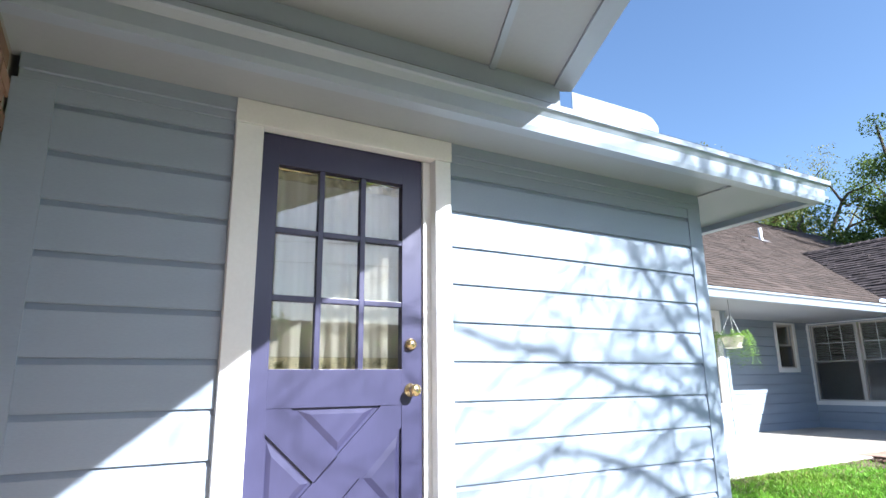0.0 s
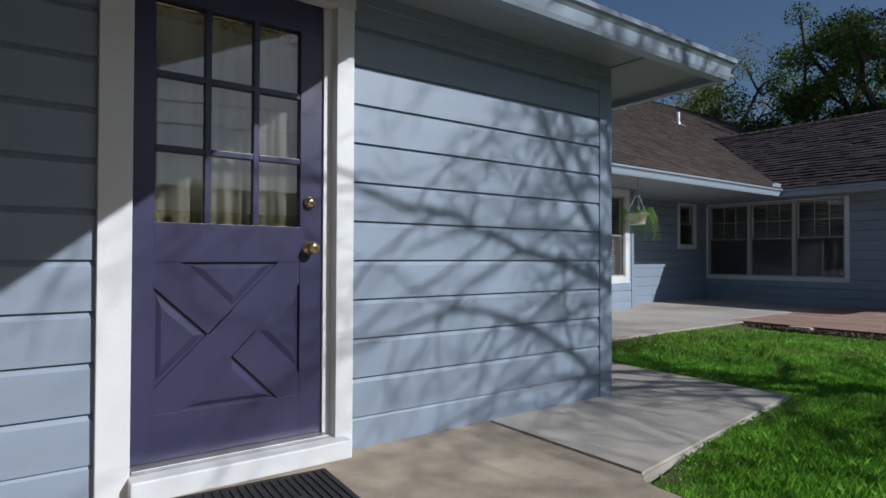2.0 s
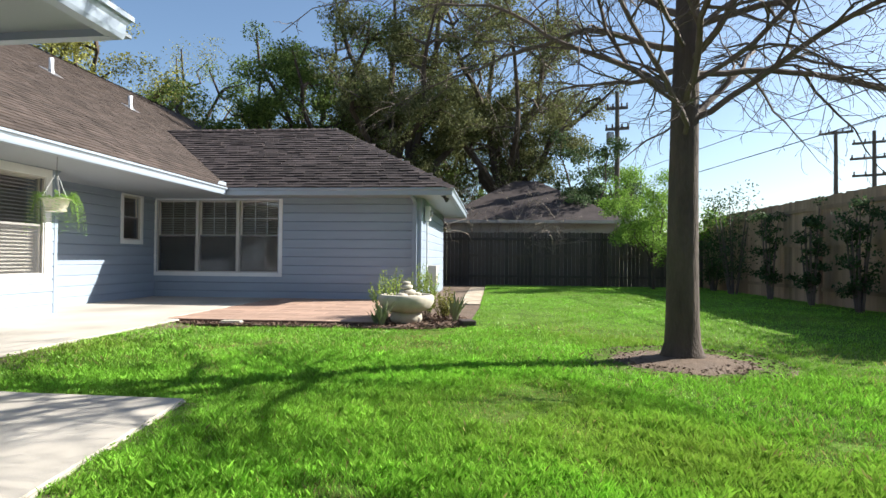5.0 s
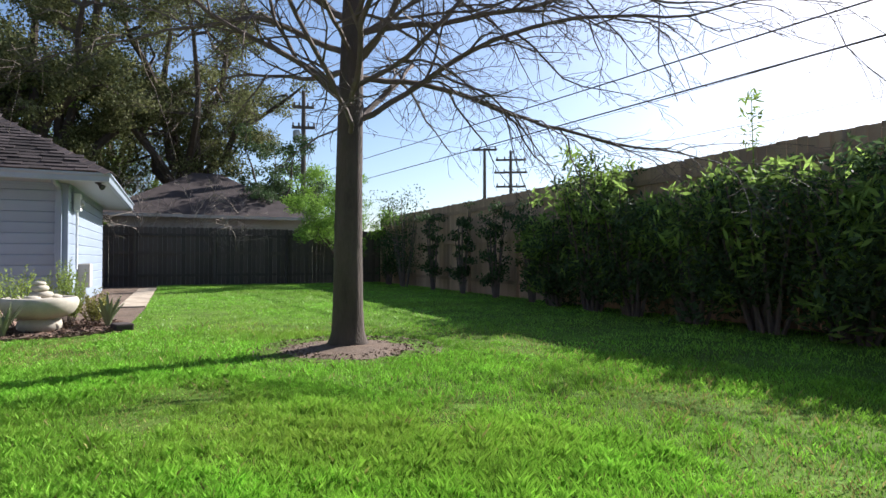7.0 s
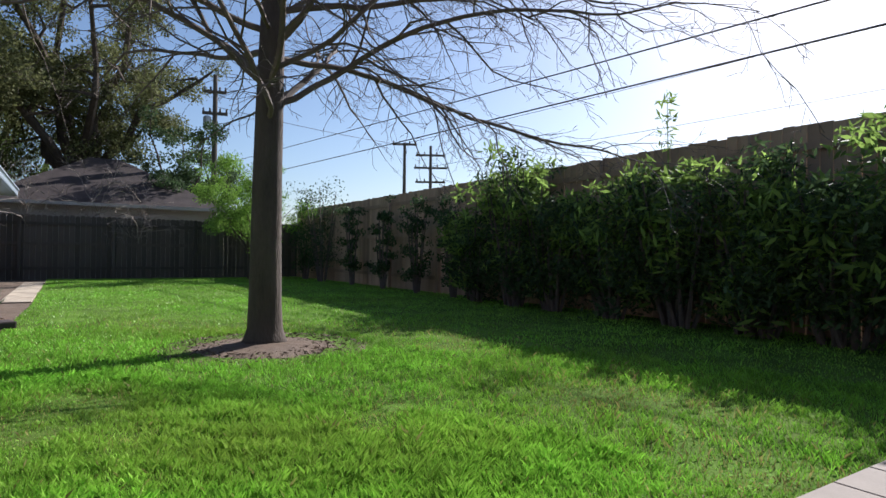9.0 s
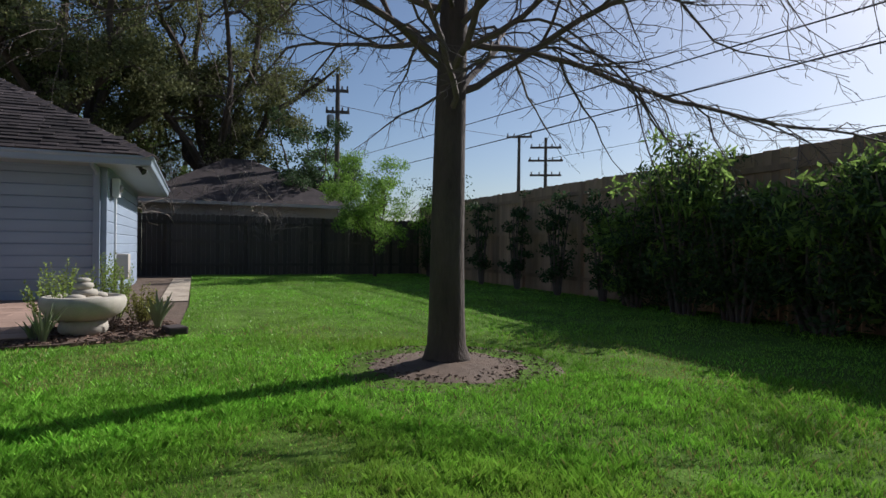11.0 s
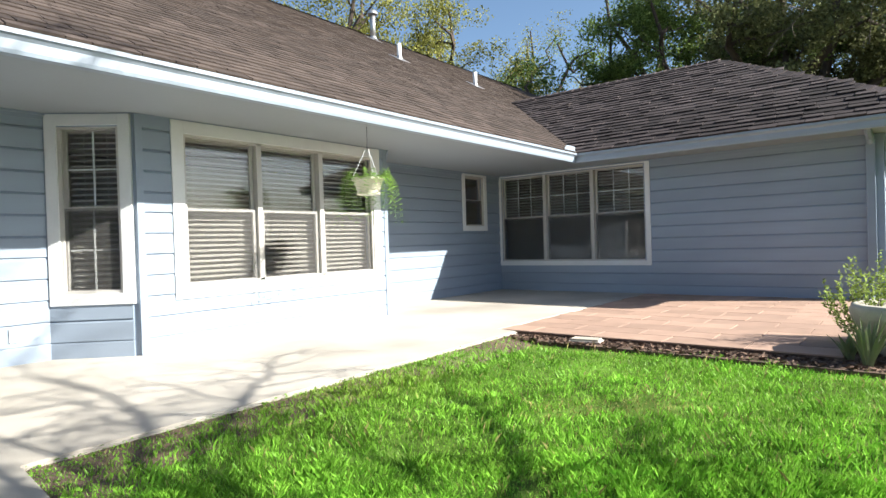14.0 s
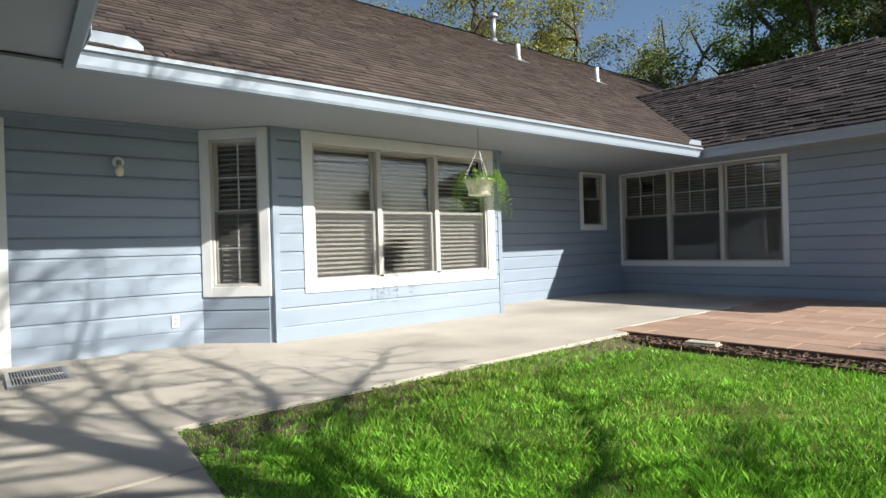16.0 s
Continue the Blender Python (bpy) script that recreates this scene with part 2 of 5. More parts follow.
def tube(bm, pts, radii, seg=6, cap=True):
    pts = [Vector(p) for p in pts]
    rings = []
    for i, p in enumerate(pts):
        d = (pts[min(i + 1, len(pts) - 1)] - pts[max(i - 1, 0)]).normalized()
        a = d.orthogonal().normalized() if i == 0 else (side - d * side.dot(d)).normalized()
        side = a
        b = d.cross(a)
        rings.append([bm.verts.new(p + (a * math.cos(t) + b * math.sin(t)) * radii[i]) for t in (2 * math.pi * k / seg for k in range(seg))])
    for r, s in zip(rings, rings[1:]):
        for k in range(seg):
            bm.faces.new((r[k], r[(k + 1) % seg], s[(k + 1) % seg], s[k]))
    if cap:
        bm.faces.new(rings[0][::-1])
        bm.faces.new(rings[-1])
    return rings


def tubed(pts, radii, seg=8):
    bm = bmesh.new()
    tube(bm, pts, radii if hasattr(radii, "__len__") else [radii] * len(pts), seg)
    return bm


def turned(profile, seg=24):
    """A turned body from (radius, height) pairs about the z axis."""
    bm = bmesh.new()
    rings = [[bm.verts.new((r * math.cos(2 * math.pi * k / seg), r * math.sin(2 * math.pi * k / seg), z)) for k in range(seg)] for r, z in profile]
    for a, b in zip(rings, rings[1:]):
        for k in range(seg):
            bm.faces.new((a[k], a[(k + 1) % seg], b[(k + 1) % seg], b[k]))
    bm.faces.new(rings[0][::-1])
    bm.faces.new(rings[-1])
    return bm


def slab(name, outline, z0, z1, material, label, category, parent=None):
    bm = bmesh.new()
    low = [bm.verts.new((x, y, z0)) for x, y in outline]
    top = [bm.verts.new((x, y, z1)) for x, y in outline]
    n = len(outline)
    bm.faces.new(top)
    bm.faces.new(low[::-1])
    for i in range(n):
        bm.faces.new((low[i], low[(i + 1) % n], top[(i + 1) % n], top[i]))
    bmesh.ops.recalc_face_normals(bm, faces=bm.faces[:])
    bmesh.ops.bevel(bm, geom=[e for e in bm.edges if all(v.co.z == z1 for v in e.verts)], offset=0.012, segments=2, affect="EDGES")
    return tagged(obj(name, bm, material, parent), label, category, kind="structure")


# ---------------------------------------------------------------- the plan
WALL_T = 0.14                     # thickness of a wall
SOFFIT = 2.17
EAVE = 2.30                       # top of the gutters
PITCH = 0.59
LAP = 0.19                        # exposed height of a siding board
LAWN = -0.07
P = [(-0.02, 2.65), (3.75, 2.65), (3.75, 7.2), (5.92, 7.2), (6.45, 6.65), (9.63, 6.65), (10.18, 7.2), (10.18, 7.47), (13.6, 7.47), (13.6, 1.55), (19.2, 1.55)]


def frame_of(a, b):
    """A wall's own axes: x along it, y inward, z up."""
    d = (Vector(b) - Vector(a)).normalized()
    return Matrix(((d.x, -d.y, 0, a[0]), (d.y, d.x, 0, a[1]), (0, 0, 1, 0), (0, 0, 0, 1))), (Vector(b) - Vector(a)).length


def board_mesh(length):
    bm = bmesh.new()
    prof = [(0, 0.0), (-0.024, 0.0), (-0.021, LAP - 0.027), (-0.007, LAP - 0.004), (-0.007, LAP + 0.004), (0, LAP + 0.004)]
    ends = [[bm.verts.new((x, y, z)) for y, z in prof] for x in (0, length)]
    n = len(prof)
    for i in range(n):
        bm.faces.new((ends[0][i], ends[0][(i + 1) % n], ends[1][(i + 1) % n], ends[1][i]))
    bm.faces.new(ends[0])
    bm.faces.new(ends[1][::-1])
    bmesh.ops.recalc_face_normals(bm, faces=bm.faces[:])
    me = bpy.data.meshes.new("siding_board")
    bm.to_mesh(me)
    bm.free()
    return me


BOARDS = []


def wall(name, a, b, openings=(), top=2.30, ends=(0.0, 0.0), first=0.0, label="blue-grey painted wooden lap siding wall", siding=True):
    """A wall with real openings (u0, u1, z0, z1); its siding boards are laid at the end of the script."""
    m, length = frame_of(a, b)
    bm = bmesh.new()
    us = sorted({0.0, length, *(u for o in openings for u in o[:2])})
    for u0, u1 in zip(us, us[1:]):
        cut = sorted((o[2], o[3]) for o in openings if o[0] < (u0 + u1) / 2 < o[1])
        z = -0.12
        for c0, c1 in cut + [(top, top)]:
            if c0 > z + 1e-4:
                box(bm, u0, u1, 0, WALL_T, z, c0)
            z = c1
    ob = tagged(obj(name, bm, M_SIDING), label, "wall", kind="structure")
    ob.matrix_basis = m
    if siding:
        BOARDS.append((ob, length, openings, top, ends, first))
    return ob


def lay_boards():
    meshes = {}
    for ob, length, openings, top, ends, first in BOARDS:
        k = 0
        z = first - LAP if first > 0.02 else first
        while z < top - 0.1:
            z1 = z + LAP
            cuts = sorted((o[0], o[1]) for o in openings if o[2] - 0.02 < z + 0.1 < o[3] + 0.04)
            u = ends[0]
            for c0, c1 in cuts + [(length - ends[1], 0)]:
                if c0 - u > 0.03:
                    key = round(c0 - u, 3)
                    if key not in meshes:
                        meshes[key] = board_mesh(key)
                    bd = link("siding_board", meshes[key], M_SIDING, ob)
                    bd.location = (u, 0, max(z, -0.03) if z < 0 else z)
                u = c1
            z = z1


def window(name, host, u0, u1, z0, z1, units, label, grille=(), casing=0.09, blind=True, half=False):
    """A bank of double-hung windows in a wall: u0..u1, z0..z1 is the outside of the casing."""
    w = thing(name, host.matrix_basis, label, "window", kind="structure")
    for n, a in (("casing_side", (u0, u0 + casing, z0, z1)), ("casing_side", (u1 - casing, u1, z0, z1)),
                 ("casing_head", (u0 + casing, u1 - casing, z1 - casing, z1)), ("casing_sill", (u0 + casing, u1 - casing, z0, z0 + casing))):
        part(n, boxed(a[0], a[1], -0.036, 0.03, a[2], a[3], 0.003), M_TRIM, w)
    a, b, c, d = u0 + casing, u1 - casing, z0 + casing, z1 - casing
    for n, q in (("inner_frame_side", (a - 0.002, a + 0.026, c, d)), ("inner_frame_side", (b - 0.026, b + 0.002, c, d)),
                 ("inner_frame_head", (a + 0.026, b - 0.026, d - 0.026, d + 0.002)), ("inner_frame_sill", (a + 0.026, b - 0.026, c - 0.002, c + 0.026))):
        part(n, boxed(q[0], q[1], -0.018, 0.018, q[2], q[3], 0.003), M_SASH, w)
    a, b, c, d = u0 + casing, u1 - casing, z0 + casing, z1 - casing
    step = (b - a) / units
    for i in range(units):
        p, q = a + i * step, a + (i + 1) * step
        if i:
            part("mullion", boxed(p - 0.03, p + 0.03, -0.018, 0.09, c, d, 0.004), M_SASH, w)
        e = 0.03 if i else 0.0
        g = 0.03 if i < units - 1 else 0.0
        mid = (c + d) / 2 + 0.01
        for s, (lo, hi, y) in (("lower_sash", (c, mid + 0.02, 0.035)), ("upper_sash", (mid - 0.02, d, 0.068))):
            bm = bmesh.new()
            x0, x1, f = p + e + 0.006, q - g - 0.006, 0.034
            for r in ((x0, x0 + f, lo, hi), (x1 - f, x1, lo, hi), (x0 + f, x1 - f, lo, lo + f), (x0 + f, x1 - f, hi - f, hi)):
                box(bm, r[0], r[1], y - 0.015, y + 0.015, r[2], r[3])
            sash = part(s, bm, M_SASH, w)
            pane = part("pane", boxed(x0 + f, x1 - f, y - 0.002, y + 0.002, lo + f, hi - f), M_GLASS, sash)
            pane.visible_shadow = False
            if s[0] == "l":
                part("insect_screen", boxed(x0 + 0.012, x1 - 0.012, y - 0.024, y - 0.0225, lo + 0.012, hi - 0.012), M_SCREEN, sash, "fine grey insect screen").visible_shadow = False
            if s[0] == "u" or "full" in grille:
                for t in grille:
                    if t != "full":
                        t, kind = t
                        if kind == "v":
                            xx = x0 + f + (x1 - x0 - 2 * f) * t
                            part("muntin", boxed(xx - 0.008, xx + 0.008, y + 0.004, y + 0.012, lo + f, hi - f), M_TRIM, sash)
                        else:
                            zz = lo + f + (hi - lo - 2 * f) * t
                            part("muntin", boxed(x0 + f, x1 - f, y + 0.004, y + 0.012, zz - 0.008, zz + 0.008), M_TRIM, sash)
        if blind:
            bl = thing("window_blind", host.matrix_basis, "cream slatted venetian blind behind the window glass", "blind", "venetian blinds")
            part("head_rail", boxed(p + 0.03, q - 0.03, 0.115, 0.155, d - 0.045, d), M_BLIND, bl)
            low = mid - 0.02 if half else c + 0.03
            bm = bmesh.new()
            hexa(bm, [(p + 0.035, 0.115, -0.014), (q - 0.035, 0.115, -0.014), (q - 0.035, 0.158, 0.006), (p + 0.035, 0.158, 0.006),
                      (p + 0.035, 0.115, -0.011), (q - 0.035, 0.115, -0.011), (q - 0.035, 0.158, 0.009), (p + 0.035, 0.158, 0.009)])
            first, z = None, d - 0.075
            while z > low:
                if first is None:
                    first = part("slat", bm, M_BLIND, bl)
                    sl = first
                else:
                    sl = link("slat", first.data, M_BLIND, bl)
                sl.location = (0, 0, z)
                z -= 0.052
            for xx in (p + 0.16, q - 0.16):
                part("cord", boxed(xx - 0.002, xx + 0.002, 0.112, 0.114, low, d - 0.04), M_BLIND, bl)
    return w


# ground: one sheet to the horizon, lawn, paving
bm = bmesh.new()
bmesh.ops.create_grid(bm, x_segments=60, y_segments=60, size=900)
for v in bm.verts:
    v.co.z = -0.16
tagged(obj("ground", bm, M_STREET), "far ground reaching the horizon", "ground", kind="structure")
LAWN_EDGE = [(2.55, -7.4), (2.62, -4.4), (2.5, -2.2), (2.5, 0.4), (2.62, 1.55), (3.4, 1.72), (4.75, 1.9), (4.78, 3.0), (4.9, 4.3), (7.0, 4.36), (9.0, 4.42), (9.0, 1.5), (9.4, 0.35), (12.8, 0.25), (22.5, 0.25), (22.5, -7.4)]
bm = bmesh.new()
vs = [bm.verts.new((x, y, LAWN)) for x, y in LAWN_EDGE]
bm.faces.new(vs)
tagged(obj("lawn_ground", bm, M_SOIL), "dark soil under the mown lawn", "ground", kind="structure")
slab("pavement_door", [(-3.2, -1.6), (2.5, -1.6), (2.5, 0.4), (2.62, 1.55), (2.68, 1.62), (2.68, 2.65), (-3.2, 2.65)], -0.15, 0.0, M_AGG, "tan exposed aggregate concrete pad before the door", "pavement")
slab("pavement_corner", [(2.69, 1.62), (3.4, 1.72), (4.75, 1.9), (4.78, 3.0), (4.84, 3.6), (3.75, 3.6), (3.75, 2.65), (2.69, 2.65)], -0.15, 0.0, M_CONC, "grey concrete walk slab round the house corner", "pavement")
slab("pavement_patio", [(3.75, 3.615), (4.84, 3.615), (4.9, 4.3), (7.0, 4.36), (9.2, 4.42), (9.25, 4.66), (11.4, 4.66), (11.4, 7.47), (3.75, 7.47)], -0.15, 0.0, M_CONC, "pale concrete patio walk along the house", "pavement")
slab("pavement_back", [(11.41, 4.66), (13.6, 4.66), (13.6, 7.47), (11.41, 7.47)], -0.15, 0.0, M_CONC, "grey concrete patio slab in the house corner", "pavement")

# walls, continuous round the court
W_DOOR = wall("wall_door", P[0], P[1], [(0.87, 1.75, 0.06, 2.13)], ends=(0.12, 0.05), first=0.15)
W_EAST = wall("wall_return", P[1], P[2], ends=(0.05, 0.0), first=0.15)
W_LEFT = wall("wall_court", P[2], P[3], ends=(0.0, 0.0), first=0.15)
W_BAYL = wall("wall_bay_side", P[3], P[4], [(0.06, 0.70, 0.56, 2.09)], ends=(0.0, 0.05), first=0.15)
W_BAY = wall("wall_bay_front", P[4], P[5], [(0.42, 2.96, 0.56, 2.09)], ends=(0.06, 0.06), first=0.15)
wall("wall_bay_far_side", P[5], P[6], ends=(0.05, 0.0), first=0.15)
wall("wall_bay_jog", P[6], P[7], siding=False)
W_SW = wall("wall_back", P[7], P[8], [(2.27, 2.88, 1.2, 2.12)], ends=(0.0, 0.02), first=0.15)
W_WING = wall("wall_wing", P[8], P[9], [(0.08, 2.82, 0.56, 2.12)], ends=(0.02, 0.06), first=0.15)
W_SOUTH = wall("wall_wing_south", P[9], P[10], ends=(0.06, 0.0), first=0.15)
window("window_1", W_BAYL, 0.02, 0.74, 0.47, 2.16, 1, "tall narrow white double-hung window in the angled bay side", ("full", (0.5, "v"), (0.5, "h")), 0.1)
window("window_2", W_BAY, 0.32, 3.05, 0.47, 2.16, 3, "wide white three-part double-hung bay window", (), 0.12)
window("window_3", W_SW, 2.2, 2.95, 1.13, 2.2, 1, "small white double-hung window high in the back wall", (), 0.085, blind=False)
window("window_4", W_WING, -0.015, 2.92, 0.46, 2.21, 3, "wide white three-part window with grilles and blinds", ((0.35, "v"), (0.68, "v"), (0.5, "h")), 0.08, half=True)
for x, y, h in ((P[1][0], P[1][1], 0), (P[4][0], P[4][1], 1), (P[5][0], P[5][1], 2), (P[9][0], P[9][1], 3)):
    bm = bmesh.new()
    if h in (0, 3):
        s = 1 if h == 0 else -1
        box(bm, x - s * 0.09, x + s * 0.03, y - 0.03, y, -0.04, 2.3)
        box(bm, x, x + s * 0.03, y, y + 0.09, -0.04, 2.3)
    else:
        box(bm, x - 0.005 if h == 1 else x - 0.06, x + 0.06 if h == 1 else x + 0.005, y - 0.03, y + 0.02, -0.04, 2.3)
    tagged(obj("trim_corner", bm, M_SIDING), "blue-grey painted corner board", "trim", kind="structure")

# soffits: one ceiling sheet under all eaves
bm = bmesh.new()
for x0, x1, y0, y1, z in ((-3.2, 3.74, 2.2, 2.64, SOFFIT + 0.04), (3.74, 4.6, 2.2, 5.5, SOFFIT + 0.03), (3.74, 12.9, 5.5, 7.48, SOFFIT), (12.9, 13.62, 0.85, 7.48, SOFFIT), (13.62, 19.9, 0.85, 1.56, SOFFIT)):
    box(bm, x0, x1, y0, y1, z, z + 0.02)
tagged(obj("ceiling_soffit", bm, M_SOFFIT), "painted grey-blue board soffit under the eaves", "ceiling", kind="structure")

# roofs
def roof_plane(name, pts, label):
    bm = bmesh.new()
    low = [bm.verts.new(p) for p in pts]
    up = [bm.verts.new((p[0], p[1], p[2] + 0.03)) for p in pts]
    bm.faces.new(up)
    bm.faces.new(low[::-1])
    n = len(pts)
    for i in range(n):
        bm.faces.new((low[i], low[(i + 1) % n], up[(i + 1) % n], up[i]))
    bmesh.ops.recalc_face_normals(bm, faces=bm.faces[:])
    # the wing's grazing light is part of its darker shingle tone
    return tagged(obj(name, bm, M_SHADED_SHINGLE if "wing" in name else M_SHINGLE), label, "roof", kind="structure")


EY, EX, DX, DY, WY = 5.45, 12.85, 4.52, 2.15, 0.8     # eave lines: main, wing, door block east and south, wing south
DI = 4.68                         # the inner corner of the eaves
Z0 = EAVE - 0.02
RY = 13.1
RZ = Z0 + PITCH * (RY - EY)
D = 3.23                          # half width of the wing's roof
HX, HY, HZ = EX + D, WY + D, Z0 + PITCH * D
VY = EY + D                       # where the wing's ridge meets the main roof
ROOF_MAIN = roof_plane("roof_main", [(DI, EY, Z0), (EX, EY, Z0), (HX, VY, HZ), (26, VY, HZ), (26, RY, RZ), (-6, RY, RZ), (-6, VY, HZ), (DX - D, VY, HZ)], "brown asphalt shingle main roof")
ROOF_WING = roof_plane("roof_wing", [(EX, EY, Z0), (EX, WY, Z0), (HX, HY, HZ), (HX, VY, HZ)], "dark brown shingle wing roof, toned down for its grazing light")
roof_plane("roof_wing_hip", [(EX, WY, Z0), (EX + 2 * D, WY, Z0), (HX, HY, HZ)], "dark brown shingle hip end")
roof_plane("roof_wing_far", [(EX + 2 * D, WY, Z0), (EX + 2 * D, VY, Z0), (HX, VY, HZ), (HX, HY, HZ)], "dark brown shingle far slope")
roof_plane("roof_door_block", [(DX, DY, Z0), (DI, EY, Z0), (DX - D, VY, HZ), (DX - D, DY + D, HZ)], "brown shingle roof over the door block")
roof_plane("roof_door_front", [(-6, DY, Z0), (DX, DY, Z0), (DX - D, DY + D, HZ), (-6, DY + D, HZ)], "brown shingle roof slope above the door")
roof_plane("roof_main_back", [(-6, RY, RZ), (26, RY, RZ), (26, RY + 8, Z0), (-6, RY + 8, Z0)], "brown shingle back slope")


def gutter(name, a, b, ends=(0, 0), label="pale blue painted metal eaves gutter"):
    """A moulded gutter along an eave from a to b; the outside lies on the right."""
    m, length = frame_of(a, b)
    bm = bmesh.new()
    prof = [(0.10, -0.145), (0.03, -0.145), (0.022, -0.12), (0.02, -0.06), (0.0, -0.035), (-0.012, -0.03), (-0.012, 0.0), (0.0, 0.004), (0.006, -0.02), (0.05, -0.03), (0.10, -0.01)]
    rings = [[bm.verts.new((u + (y * ends[i] if ends[i] else 0), y, EAVE + z)) for y, z in prof] for i, u in enumerate((0, length))]
    n = len(prof)
    for i in range(n):
        bm.faces.new((rings[0][i], rings[0][(i + 1) % n], rings[1][(i + 1) % n], rings[1][i]))
    bm.faces.new(rings[0])
    bm.faces.new(rings[1][::-1])
    bmesh.ops.recalc_face_normals(bm, faces=bm.faces[:])
    ob = tagged(obj(name, bm, M_GUTTER), label, "gutter", kind="structure")
    ob.matrix_basis = m
    return ob


gutter("trim_gutter_door", (-3.2, DY), (DX, DY), (0, -1))
gutter("trim_gutter_return", (DX, DY), (DI, EY), (1, 1))
gutter("trim_gutter_main", (DI, EY), (EX, EY), (-1, 0))
gutter("trim_gutter_wing", (EX, EY + 0.09), (EX, WY), (0, -1))
gutter("trim_gutter_south", (EX, WY), (EX + 2 * D, WY), (1, 0))

# angled carport roof by the door, overhead at the start
bm = bmesh.new()
# the roof is extended south, out of view, to shade pad and siding
A, B = Vector((2.27, 2.17)), Vector((-0.56, -4.3))       # the outer edge of the roof
inn = (B - A).normalized()
inn = Vector((inn.y, -inn.x))
inn = inn if inn.x < 0 else -inn
for z0, z1 in ((2.43, 2.45), (2.55, 2.59)):
    pts = [A + inn * 0.1, B + inn * 0.1, Vector((-3.2, -4.3)), Vector((-3.2, 2.19))][::-1]
    hexa(bm, [(v.x, v.y, z0) for v in pts] + [(v.x, v.y, z1) for v in pts])
tagged(obj("ceiling_carport", bm, M_SOFFIT), "grey-blue panelled soffit of the angled porch roof", "ceiling", kind="structure")
bm = bmesh.new()
for off, w, z0, z1 in ((0.0, 0.1, 2.415, 2.59), (0.42, 0.03, 2.415, 2.43)):
    p, q = A + inn * off, B + inn * off
    r, s = p + inn * w, q + inn * w
    hexa(bm, [(v.x, v.y, z0) for v in (p, q, s, r)] + [(v.x, v.y, z1) for v in (p, q, s, r)])
box(bm, -3.2, 2.2, 2.178, 2.22, 2.25, 2.55)
bmesh.ops.recalc_face_normals(bm, faces=bm.faces[:])
tagged(obj("trim_carport_edge", bm, M_GUTTER), "pale painted edge of the angled porch roof", "trim", kind="structure")

# brick wall of the west wing, closing the porch
bm = bmesh.new()
# its unseen stretch south is added to keep skylight off the siding
box(bm, -0.22, -0.052, -4.3, 2.8, -0.1, 2.56)
WALL_BRICK = tagged(obj("wall_brick", bm, M_MORTAR), "brown brick wall beside the siding", "wall", kind="structure")
bm = bmesh.new()
box(bm, -0.04, 0.1, 2.617, 2.65, -0.05, 2.115)
tagged(obj("trim_end_board", bm, M_SIDING), "wide blue-grey end board of the siding", "trim", kind="structure")

# inside of the house: floor and back wall, dim
bm = bmesh.new()
box(bm, -3, 19, 11.0, 11.1, -0.1, 2.4)
box(bm, 3.3, 3.6, 7.5, 11, -0.1, 2.4)
box(bm, 16.8, 16.9, 1.8, 11, -0.1, 2.4)
tagged(obj("wall_inside", bm, M_INSIDE), "dim plaster walls inside the rooms", "wall", kind="structure")
bm = bmesh.new()
box(bm, -3, 19, 7.65, 11, 2.42, 2.45)
box(bm, 13.75, 19, 1.7, 7.65, 2.42, 2.45)
box(bm, -3, 3.6, 2.8, 7.65, 2.42, 2.45)
tagged(obj("ceiling_inside", bm, M_INSIDE), "plain ceiling inside the rooms", "ceiling", kind="structure")


